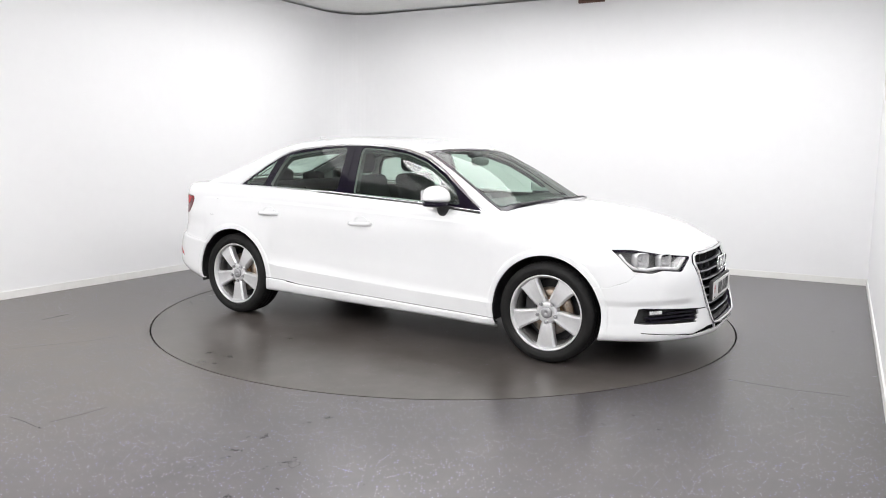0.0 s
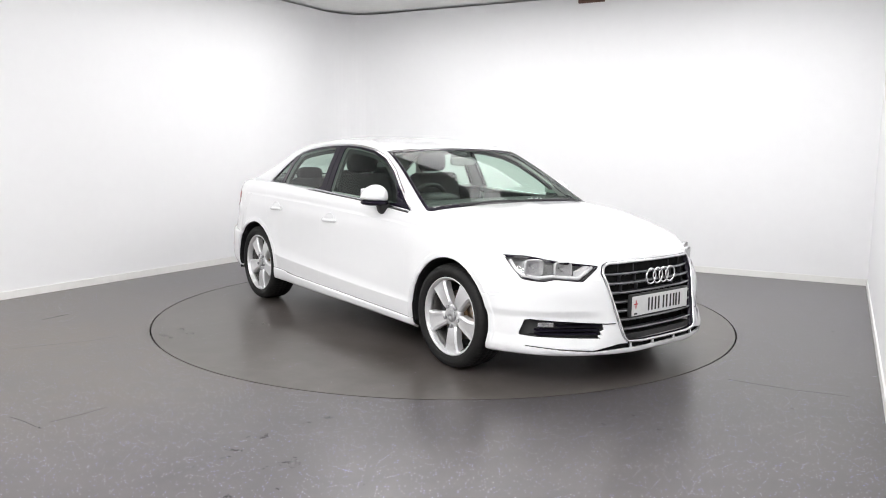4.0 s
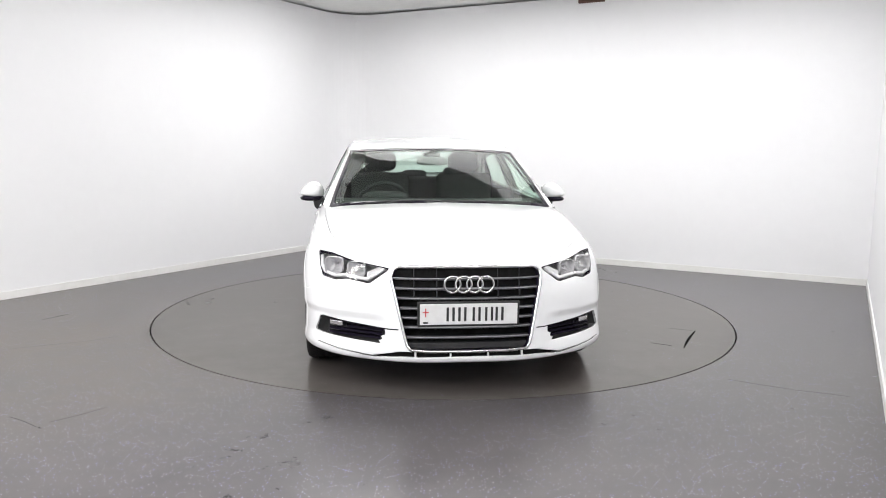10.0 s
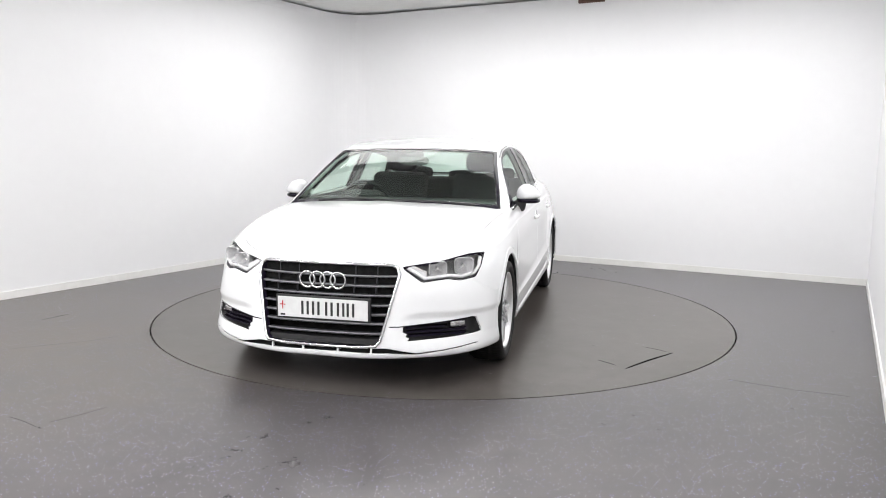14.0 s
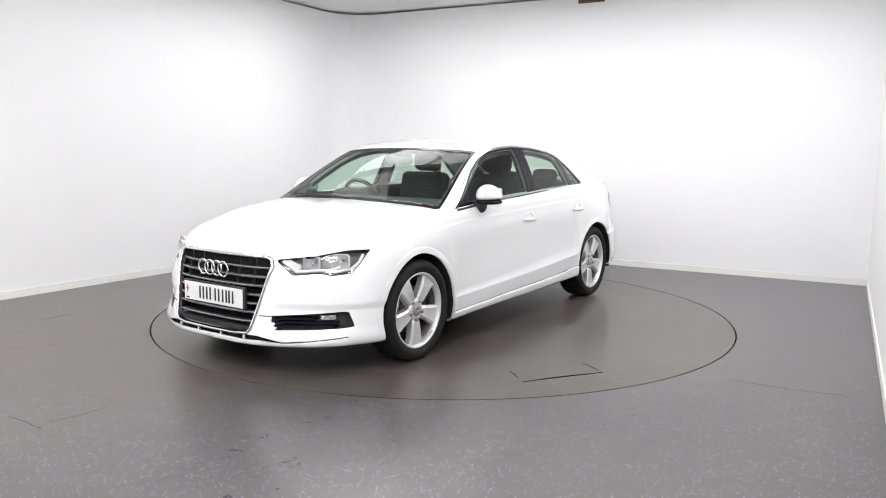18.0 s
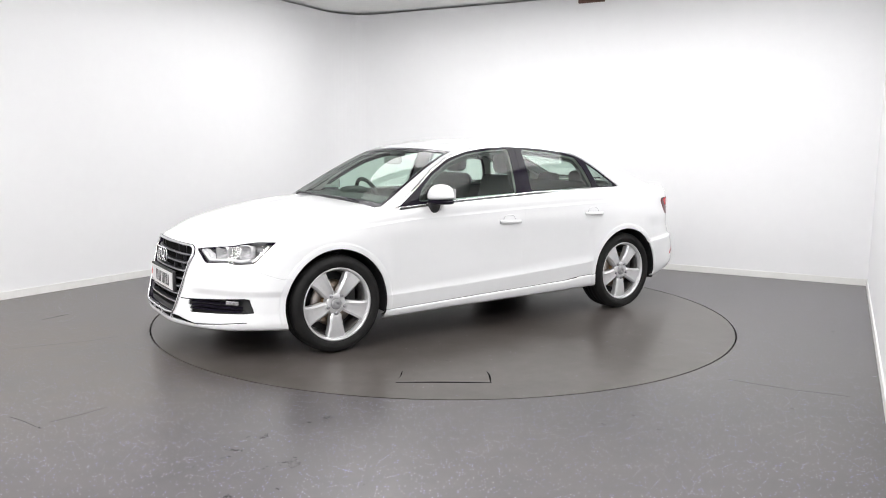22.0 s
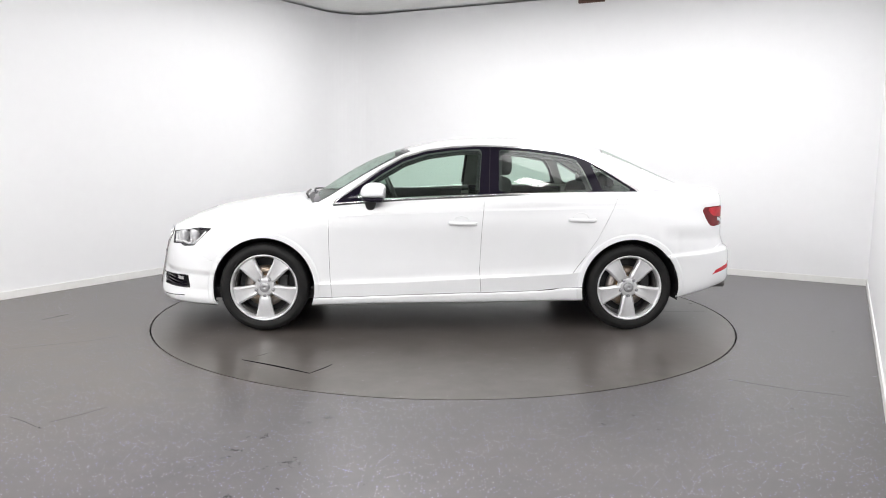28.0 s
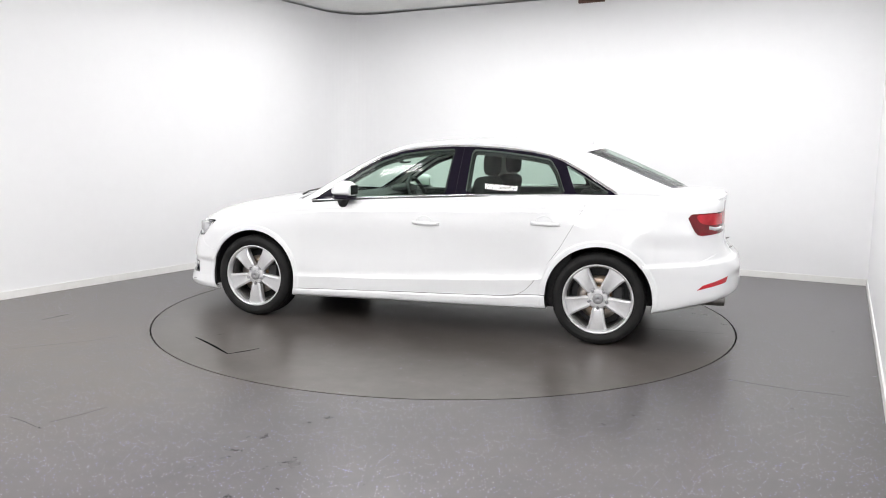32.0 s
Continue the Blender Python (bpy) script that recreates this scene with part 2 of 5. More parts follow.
def tube(points, radius, sides=10, closed=False, flat=1.0):
    """A round bar along a line of points."""
    bm = bmesh.new()
    pts = [Vector(q) for q in points]
    rings = []
    for i, q in enumerate(pts):
        a = pts[i - 1] if i or closed else q
        b = pts[(i + 1) % len(pts)] if i + 1 < len(pts) or closed else q
        d = (b - a).normalized()
        side = d.cross(Vector((0, 0, 1)))
        side = side.normalized() if side.length > 1e-4 else Vector((1, 0, 0))
        up = side.cross(d).normalized()
        rings.append([bm.verts.new(q + radius * (math.cos(2 * math.pi * k / sides) * side + flat * math.sin(2 * math.pi * k / sides) * up))
                      for k in range(sides)])
    n = len(rings)
    for i in range(n if closed else n - 1):
        a, b = rings[i], rings[(i + 1) % n]
        for k in range(sides):
            bm.faces.new((a[k], a[(k + 1) % sides], b[(k + 1) % sides], b[k]))
    if not closed:
        bm.faces.new(rings[0])
        bm.faces.new(rings[-1])
    bmesh.ops.recalc_face_normals(bm, faces=bm.faces)
    return bm


def strip_wall(points, z0, z1, thick):
    """A wall along plan points (room on its right-hand side), thickened outwards."""
    bm = bmesh.new()
    pts = [Vector((*q, 0)) for q in points]
    rows = []
    for i, q in enumerate(pts):
        d = (pts[min(i + 1, len(pts) - 1)] - pts[max(i - 1, 0)]).normalized()
        out = Vector((-d.y, d.x, 0)) * thick
        rows.append([bm.verts.new(w) for w in (q + Vector((0, 0, z0)), q + Vector((0, 0, z1)), q + out + Vector((0, 0, z1)),
                                               q + out + Vector((0, 0, z0)))])
    for a, b in zip(rows, rows[1:]):
        for k in range(4):
            bm.faces.new((a[k], a[(k + 1) % 4], b[(k + 1) % 4], b[k]))
    bm.faces.new(rows[0])
    bm.faces.new(rows[-1])
    bmesh.ops.recalc_face_normals(bm, faces=bm.faces)
    return bm


# ---- room ----
def heading(deg):
    return Vector((math.cos(radians(deg)), math.sin(radians(deg))))


CORNER, RIGHT_CORNER = Vector((-1.312, 4.292)), Vector((4.222, 1.352))
WALL_TOP, SKIRT = 3.03, 0.066
dir_left, dir_back, dir_right = heading(59.23), (RIGHT_CORNER - CORNER).normalized(), heading(-117.67)
ROUND = 0.55                                     # the back corner is rounded
arc_a, arc_b = CORNER - dir_left * ROUND, CORNER + dir_back * ROUND


def arc_points(a, m, b, count):
    """A rounded corner from a to b about the sharp corner m."""
    return [a * (1 - k) ** 2 + m * 2 * k * (1 - k) + b * k * k for k in (i / count for i in range(count + 1))]


arc = arc_points(arc_a, CORNER, arc_b, 16)
left_end = CORNER - dir_left * 12.5
right_end = RIGHT_CORNER + dir_right * 5.6
nook_a, nook_b = right_end + Vector((2.64, -1.42)), Vector((0.95, -11.2))
wall_plans = {
    "wall_left": [left_end, *arc[:9]],
    "wall_back": [*arc[8:], RIGHT_CORNER],
    "wall_right": [RIGHT_CORNER, right_end],
    "wall_nook": [right_end, nook_a],
    "wall_side": [nook_a, nook_b],
    "wall_behind": [nook_b, left_end],
}
for wall_name, plan in wall_plans.items():
    smooth_wall = len(plan) > 3
    w = part(wall_name, strip_wall([tuple(q) for q in plan], 0.0, WALL_TOP, 0.12), WALL)
    tagged(w, "white painted plasterboard studio wall", "wall", kind="structure")
    inset = []
    for i, q in enumerate(plan):
        d = (plan[min(i + 1, len(plan) - 1)] - plan[max(i - 1, 0)]).normalized()
        inset.append(q + Vector((d.y, -d.x)) * 0.012)
    b = part("baseboard", strip_wall([tuple(q) for q in inset], 0.0, SKIRT, 0.011), TRIM)
    tagged(b, "low white painted skirting board along the wall", "baseboard", kind="structure")
    inset = [q + (p_in - q) * 0.35 for q, p_in in zip(plan, inset)]
    b = part("trim", strip_wall([tuple(q) for q in inset], 2.948, WALL_TOP, 0.0036), WALL)
    tagged(b, "white capping strip along the wall top", "trim", kind="structure")

TABLE_R = 2.240
STEPS = 160


def ring_sheet(radii, z, depth=0.0):
    """A flat ring (or disc) of floor with an upright inner edge."""
    bm = bmesh.new()
    rows = []
    for r in radii:
        rows.append([bm.verts.new((r * math.cos(2 * math.pi * i / STEPS), r * math.sin(2 * math.pi * i / STEPS), z)) for i in range(STEPS)])
    for a, b in zip(rows, rows[1:]):
        for i in range(STEPS):
            bm.faces.new((a[i], b[i], b[(i + 1) % STEPS], a[(i + 1) % STEPS]))
    return bm, rows


bm, rows = ring_sheet((TABLE_R + 0.011, 3.0, 4.5, 7.0, 14.0), 0.0)
low = [bm.verts.new((q.co.x, q.co.y, -0.05)) for q in rows[0]]
for i in range(STEPS):
    bm.faces.new((rows[0][i], rows[0][(i + 1) % STEPS], low[(i + 1) % STEPS], low[i]))
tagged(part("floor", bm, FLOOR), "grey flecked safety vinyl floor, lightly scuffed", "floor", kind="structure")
bm, rows = ring_sheet((0.01, 3.0), -0.05)
tagged(part("floor_pit", bm, DARK), "dark pit under the turntable", "pit", kind="structure")

outline = [left_end, CORNER, RIGHT_CORNER, right_end, nook_a, nook_b]
mid = sum(outline, Vector((0, 0))) / len(outline)
bm = bmesh.new()
low = [bm.verts.new((*(mid + (q - mid) * 1.04), 3.055)) for q in outline]
high = [bm.verts.new((*(mid + (q - mid) * 1.04), 3.2)) for q in outline]
bm.faces.new(low)
bm.faces.new(high)
for i in range(len(outline)):
    bm.faces.new((low[i], low[(i + 1) % 6], high[(i + 1) % 6], high[i]))
bmesh.ops.recalc_face_normals(bm, faces=bm.faces)
tagged(part("ceiling", bm, CEILING), "plain pale grey plastered ceiling", "ceiling", kind="structure")


# ---- unseen light panels ----
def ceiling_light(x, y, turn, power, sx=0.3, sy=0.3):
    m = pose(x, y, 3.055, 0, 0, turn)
    e = tagged(new("ceiling_light"), "white framed bright ceiling panel, out of view, added to light the room", "ceiling light", "ceiling light panels")
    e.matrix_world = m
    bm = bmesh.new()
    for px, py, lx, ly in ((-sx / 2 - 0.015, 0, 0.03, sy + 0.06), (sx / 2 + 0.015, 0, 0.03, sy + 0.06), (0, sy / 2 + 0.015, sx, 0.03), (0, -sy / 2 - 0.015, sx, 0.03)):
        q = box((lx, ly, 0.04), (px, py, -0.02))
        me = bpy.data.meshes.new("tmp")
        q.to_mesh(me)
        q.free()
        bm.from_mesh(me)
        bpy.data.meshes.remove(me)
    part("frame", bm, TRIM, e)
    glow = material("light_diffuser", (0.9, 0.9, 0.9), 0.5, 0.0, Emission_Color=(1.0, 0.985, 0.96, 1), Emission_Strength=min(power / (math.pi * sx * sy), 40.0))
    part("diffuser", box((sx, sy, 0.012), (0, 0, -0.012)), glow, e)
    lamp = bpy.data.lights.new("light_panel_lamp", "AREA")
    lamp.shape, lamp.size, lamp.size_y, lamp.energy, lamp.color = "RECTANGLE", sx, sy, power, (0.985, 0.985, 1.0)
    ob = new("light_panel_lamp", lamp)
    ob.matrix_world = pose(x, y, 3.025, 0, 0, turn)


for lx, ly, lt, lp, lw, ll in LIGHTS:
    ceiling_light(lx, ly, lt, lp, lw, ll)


# ---- car: surface tools ----
def spline(xs, ys, q):
    """Cubic Hermite curve through (xs, ys) with finite-difference slopes; ys may have columns."""
    xs, ys, q = np.asarray(xs, float), np.asarray(ys, float), np.asarray(q, float)
    if ys.ndim == 1:
        return spline(xs, ys[:, None], q)[:, 0]
    h = np.diff(xs)
    d = np.diff(ys, axis=0) / h[:, None]
    m = np.empty_like(ys)
    m[1:-1] = (d[:-1] * h[1:, None] + d[1:] * h[:-1, None]) / (h[1:] + h[:-1])[:, None]
    m[0], m[-1] = d[0], d[-1]
    i = np.clip(np.searchsorted(xs, q, side="right") - 1, 0, len(h) - 1)
    u = ((q - xs[i]) / h[i])[:, None]
    hh = h[i][:, None]
    return ((2 * u ** 3 - 3 * u ** 2 + 1) * ys[i] + (u ** 3 - 2 * u ** 2 + u) * hh * m[i] + (-2 * u ** 3 + 3 * u ** 2) * ys[i + 1]
            + (u ** 3 - u ** 2) * hh * m[i + 1])


def table(pairs, q):
    xs, ys = zip(*sorted(pairs))
    return spline(xs, ys, np.clip(q, xs[0], xs[-1]))


def polygon(pts, a, b):
    """Signed distance to a closed outline in a plane: negative inside."""
    pts = np.asarray(pts, float)
    best, inside = np.full(len(a), 9.0), np.zeros(len(a), bool)
    for (x0, y0), (x1, y1) in zip(pts, np.roll(pts, -1, 0)):
        dx, dy = x1 - x0, y1 - y0
        u = np.clip(((a - x0) * dx + (b - y0) * dy) / (dx * dx + dy * dy), 0, 1)
        best = np.minimum(best, np.hypot(a - x0 - u * dx, b - y0 - u * dy))
        if y0 != y1:
            inside ^= ((y0 > b) != (y1 > b)) & (a < x0 + (b - y0) * dx / dy)
    return np.where(inside, -best, best)


def along(pts, a, b):
    """Distance to an open line of points in a plane."""
    best = np.full(len(a), 9.0)
    for (x0, y0), (x1, y1) in zip(pts, pts[1:]):
        dx, dy = x1 - x0, y1 - y0
        u = np.clip(((a - x0) * dx + (b - y0) * dy) / (dx * dx + dy * dy), 0, 1)
        best = np.minimum(best, np.hypot(a - x0 - u * dx, b - y0 - u * dy))
    return best


def rounded(pts, passes=2, k=0.22):
    """Cuts the corners of a closed outline."""
    pts = [Vector(q) for q in pts]
    for _ in range(passes):
        pts = [w for i, q in enumerate(pts) for w in (pts[i - 1].lerp(q, 1 - k), q.lerp(pts[(i + 1) % len(pts)], k))]
    return [tuple(q) for q in pts]


class Skin:
    """A triangle sheet (columns x, y, z, then marks) that can be cut along the zero line of any function and picked apart."""

    def __init__(self, grid):
        n, m = grid.shape[:2]
        self.v = grid.reshape(n * m, -1)
        i, j = np.meshgrid(np.arange(n - 1), np.arange(m - 1), indexing="ij")
        a = (i * m + j).ravel()
        quads = np.stack([a, a + 1, a + m + 1, a + m], 1)
        self.t = np.concatenate([quads[:, [0, 2, 1]], quads[:, [0, 3, 2]]])
        self.drop_slivers()

    def drop_slivers(self):
        p = self.v[:, :3]
        area = np.linalg.norm(np.cross(p[self.t[:, 1]] - p[self.t[:, 0]], p[self.t[:, 2]] - p[self.t[:, 0]]), axis=1)
        self.t = self.t[area > 1e-9]

    def cut(self, f):
        """Splits the triangles along f = 0; f is given the columns."""
        g = f(self.v)
        g = np.where(np.abs(g) < 2e-5, 2e-5, g)
        s = g[self.t] > 0
        mixed = s.any(1) & ~s.all(1)
        keep, made, extra, known, n = [self.t[~mixed]], [], [], {}, len(self.v)

        def between(a, b):
            key = (a, b) if a < b else (b, a)
            if key not in known:
                a, b = key
                k = g[a] / (g[a] - g[b])
                known[key] = n + len(extra)
                extra.append(self.v[a] * (1 - k) + self.v[b] * k)
            return known[key]

        for tri, sign in zip(self.t[mixed].tolist(), s[mixed].tolist()):
            lone = next(i for i in range(3) if sign[i] != sign[i - 1] and sign[i] != sign[(i + 1) % 3])
            a, b, c = tri[lone], tri[(lone + 1) % 3], tri[(lone + 2) % 3]
            ab, ac = between(a, b), between(a, c)
            made += [(a, ab, ac), (ab, b, c), (ab, c, ac)]
        if made:
            keep.append(np.array(made))
            self.v = np.concatenate([self.v, np.array(extra)])
        self.t = np.concatenate(keep)
        self.drop_slivers()

    def centres(self):
        return self.v[self.t].mean(1)

    def finish(self):
        """Corner normals of the whole sheet, so that parts cut from it shade as one surface."""
        p = self.v[:, :3]
        fn = np.cross(p[self.t[:, 1]] - p[self.t[:, 0]], p[self.t[:, 2]] - p[self.t[:, 0]])
        self.n = np.zeros_like(p)
        for k in range(3):
            np.add.at(self.n, self.t[:, k], fn)
        self.n /= np.maximum(np.linalg.norm(self.n, axis=1), 1e-12)[:, None]
        flip = np.where(self.v[:, 1] < 1e-5)[0]
        self.n[flip, 1] = 0
        self.n /= np.maximum(np.linalg.norm(self.n, axis=1), 1e-12)[:, None]

    def sheet(self, name, mask, mat, parent, label="", thick=0.012, lift=0.0, sides=(1,), back=False):
        """The masked triangles as a panel with a folded rim, on one or both sides of the car."""
        tri = self.t[mask]
        if not len(tri):
            return None
        used, tri = np.unique(tri, return_inverse=True)
        tri = tri.reshape(-1, 3)
        nor = self.n[used]
        pos = self.v[used, :3] + nor * lift
        count = {}
        for a, b, c in tri.tolist():
            for e in ((a, b), (b, c), (c, a)):
                count[e] = count.get(e, 0) + 1
        edge = [e for e in count if (e[1], e[0]) not in count]
        if len(sides) == 2:
            edge = [e for e in edge if pos[e[0], 1] > 1e-4 or pos[e[1], 1] > 1e-4]
        allv, alln, allf = [], [], []
        for side in sides:
            base = sum(len(q) for q in allv)
            flip = np.array([1, side, 1])
            inner = pos - nor * thick
            allv += [pos * flip, inner * flip]
            alln += [nor * flip, nor * flip]
            f = [tuple(q) for q in tri.tolist()]
            if thick:
                f += [(b, a, len(pos) + a, len(pos) + b) for a, b in edge]
                if back:
                    f += [tuple(len(pos) + k for k in reversed(q)) for q in tri.tolist()]
            if side < 0:
                f = [tuple(reversed(q)) for q in f]
            allf += [tuple(k + base for k in q) for q in f]
        me = bpy.data.meshes.new(name)
        vv, nn = np.concatenate(allv), np.concatenate(alln)
        me.from_pydata(vv.tolist(), [], allf)
        if len(sides) == 2:
            bm = bmesh.new()
            bm.from_mesh(me)
            bmesh.ops.remove_doubles(bm, verts=[q for q in bm.verts if abs(q.co.y) < 1e-4], dist=1e-4)
            bm.to_mesh(me)
            bm.free()
        me.polygons.foreach_set("use_smooth", [True] * len(me.polygons))
        if len(sides) == 1:
            keep = np.zeros(len(me.vertices) * 3)
            me.vertices.foreach_get("co", keep)
            if len(me.vertices) == len(nn):
                me.normals_split_custom_set_from_vertices(nn.tolist())
        return part_mesh(name, me, mat, parent, label)


# ---- car: body form (metres; x forward from mid-wheelbase, y to its left, z up; left half) ----
FRONT_HUB, REAR_HUB, HUB_Z, TYRE_R = 1.319, -1.319, 0.314, 0.316
STATION = np.arange(18.0)
PLAN_X = (2.20, 2.178, 2.072, 1.955, 1.84, 1.66, 1.32, 0.95, 0.4, -0.25, -0.9, -1.32, -1.68, -1.93, -2.085, -2.17, -2.23, -2.245)
PLAN_Y = (0, 0.30, 0.55, 0.72, 0.82, 0.882, 0.893, 0.888, 0.888, 0.888, 0.888, 0.893, 0.88, 0.82, 0.72, 0.55, 0.30, 0)


def guide(xs, ys, zs):
    return np.stack([np.array(xs, float), np.array(ys, float), np.array(zs, float)], 1)


plan = guide(PLAN_X, PLAN_Y, [0] * 18)
inward = np.array([1, 1, 1, 1, 1, .7, 0, 0, 0, 0, 0, 0, -.7, -1, -1, -1, -1, -1.0])
# underside edge, lip, lower crease, mid, shoulder line, top edge
chin = np.array([.6, 1, 1.3, 1.3, .9, .2] + [0] * 12)       # the lip under the front bumper juts out
g0 = guide(np.array(PLAN_X) - 0.03 * inward + 0.022 * chin, np.maximum(np.array(PLAN_Y) - 0.035, 0), (.183, .182, .181, .183, .187, .182, .18, .182, .195, .205, .218, .225, .24, .29, .32, .33, .335, .335))
g1 = guide(np.array(PLAN_X) + 0.012 * np.maximum(inward, 0) + 0.018 * chin, PLAN_Y, g0[:, 2] + 0.035)
g2 = guide(PLAN_X, PLAN_Y, (.40, .40, .40, .40, .40, .38, .37, .37, .40, .43, .45, .46, .46, .46, .47, .47, .47, .47))
g3 = guide((2.175, 2.152, 2.047, 1.937, 1.833, 1.66, 1.32, .95, .4, -.25, -.9, -1.32, -1.68, -1.93, -2.075, -2.17, -2.225, -2.24),
           (0, .30, .55, .70, .79, .872, .89, .88, .876, .878, .88, .89, .872, .81, .71, .55, .30, 0),
           (.55, .55, .55, .55, .55, .57, .60, .60, .62, .63, .64, .64, .63, .57, .56, .56, .56, .56))
g4 = guide((2.145, 2.122, 2.025, 1.918, 1.82, 1.66, 1.32, .95, .4, -.25, -.9, -1.32, -1.68, -1.93, -2.035, -2.09, -2.12, -2.13),
           (0, .30, .50, .64, .74, .835, .862, .862, .862, .862, .858, .85, .81, .75, .68, .55, .30, 0),
           (.645, .645, .645, .66, .67, .70, .76, .79, .81, .83, .85, .86, .86, .80, .78, .76, .75, .75))
g5 = guide((2.115, 2.09, 2.0, 1.9, 1.8, 1.64, 1.32, .95, .4, -.25, -.9, -1.32, -1.68, -1.93, -2.04, -2.09, -2.12, -2.13),
           (0, .30, .46, .58, .66, .72, .765, .79, .80, .80, .79, .765, .72, .69, .64, .50, .28, 0),
           (.703, .704, .712, .738, .762, .80, .865, .905, .945, .975, .995, 1.0, .995, .985, .98, .985, .99, .99))
BONNET_LINE = ((2.115, .703), (2.062, .735), (1.97, .785), (1.85, .828), (1.73, .858), (1.61, .882), (1.5, .902), (1.33, .928), (1.14, .95), (.95, .966))
BOOT_LINE = ((-1.6, 1.05), (-1.75, 1.045), (-1.93, 1.035), (-2.06, 1.024), (-2.13, 1.008))
crown = np.where(g5[:, 0] > 0.9, table(BONNET_LINE, g5[:, 0]), np.where(g5[:, 0] < -1.5, table(BOOT_LINE, g5[:, 0]), g5[:, 2] + 0.02))
g7 = guide(g5[:, 0], [0] * 18, crown)
g6 = guide(g5[:, 0], g5[:, 1] * 0.6, g5[:, 2] + 0.70 * (crown - g5[:, 2]))

chord = np.concatenate([[0], np.cumsum(np.linalg.norm(np.diff(g3, axis=0), axis=1))])
fine_t = np.concatenate([np.linspace(a, b, 11)[:-1] for a, b in zip(chord, chord[1:])] + [[chord[-1]]])
lines = [spline(chord, g, fine_t) for g in (g0, g1, g2, g3, g4, g5, g6, g7)]
fine_s = np.linspace(0, 7, 71)
body_grid = np.zeros((len(fine_t), len(fine_s), 5))
stack = np.stack(lines)
for i in range(len(fine_t)):
    body_grid[i, :, :3] = spline(np.arange(8.0), stack[:, i], fine_s)
    body_grid[i, :, 3], body_grid[i, :, 4] = np.interp(fine_t[i], chord, STATION), fine_s
for _ in range(3):                                # fair the sheet
    q = body_grid[:, :, :3]
    q[1:-1, 1:-1] += 0.25 * (q[2:, 1:-1] + q[:-2, 1:-1] - 2 * q[1:-1, 1:-1]) + 0.2 * (q[1:-1, 2:] + q[1:-1, :-2] - 2 * q[1:-1, 1:-1])
for axis in (0, 1):                               # finer cells, so that pressed lines stay crisp
    n_cells = body_grid.shape[axis] - 1
    rows_in = np.moveaxis(body_grid, axis, 0)
    fine = spline(np.arange(n_cells + 1.0), rows_in.reshape(n_cells + 1, -1), np.linspace(0, n_cells, n_cells * (3, 2)[axis] + 1))
    body_grid = np.moveaxis(fine.reshape(-1, *rows_in.shape[1:]), 0, axis).copy()
body_grid[:, :, 1] = np.maximum(body_grid[:, :, 1], 0)
bx, bz_, bs = body_grid[:, :, 0], body_grid[:, :, 2], body_grid[:, :, 4]
# pressed line across the bumper above the fog lamps, with the face below it set back
low = np.clip((bx - 1.45) / 0.15, 0, 1) * np.clip((np.abs(body_grid[:, :, 1]) - 0.42) / 0.10, 0, 1) * np.where(bs < 4, 1, 0)
low = 0.012 * low * np.clip((0.434 - bz_) / 0.034, 0, 1) * np.clip((bz_ - 0.235) / 0.06, 0, 1)
body_grid[:, :, 0] -= 0.75 * low
body_grid[:, :, 1] -= 0.65 * low

skin = Skin(body_grid)
ARCH_R = 0.358
HEADLIGHT = rounded(((.795, .728), (.79, .66), (.772, .602), (.70, .590), (.64, .603), (.52, .590), (.425, .658), (.415, .674), (.60, .698), (.72, .727)), 1, 0.07)
FOG = rounded(((.785, .390), (.808, .325), (.812, .304), (.78, .298), (.462, .284), (.475, .300), (.452, .306), (.462, .322), (.440, .332), (.440, .362), (.60, .374)), 1, 0.06)
GRILLE_HOLE = rounded(((0.355, .682), (.385, .668), (.403, .628), (.325, .29), (.30, .262), (-.2, .258), (-.2, .682)), 1, 0.12)
TAIL = rounded(((-1.862, .896), (-1.910, .795), (-1.945, .757), (-2.04, .768), (-2.2, .79), (-2.2, .918), (-2.0, .908)), 1)
REAR_REFLECTOR = ((-1.950, .409), (-1.985, .441), (-2.14, .488), (-2.13, .452))
SILL_LINE = ((0.95, .243), (-.005, .277), (-.234, .283), (-.64, .297), (-.80, .316), (-1.2, .33))
FRONT_GAP = ((.87, 1.05), (.862, .82), (.86, .62), (.852, .40), (.838, .243), (.838, .23))
MID_GAP = ((-.255, 1.2), (-.245, .90), (-.231, .75), (-.217, .45), (-.229, .282))
REAR_GAP = ((-1.26, 1.05), (-1.19, .90), (-1.057, .654), (-.955, .51), (-.864, .387), (-.824, .345), (-.765, .308), (-.64, .297))
BUMPER_SEAM = ((1.5, .508), (1.70, .508), (1.80, .545), (1.86, .60))
REAR_SEAM = ((-1.5, .56), (-1.70, .565), (-1.95, .585), (-2.06, .64), (-2.4, .64))
FUEL_FLAP = rounded(((-1.50, .90), (-1.66, .90), (-1.66, .77), (-1.50, .77)), 2)
GAP = 0.0017

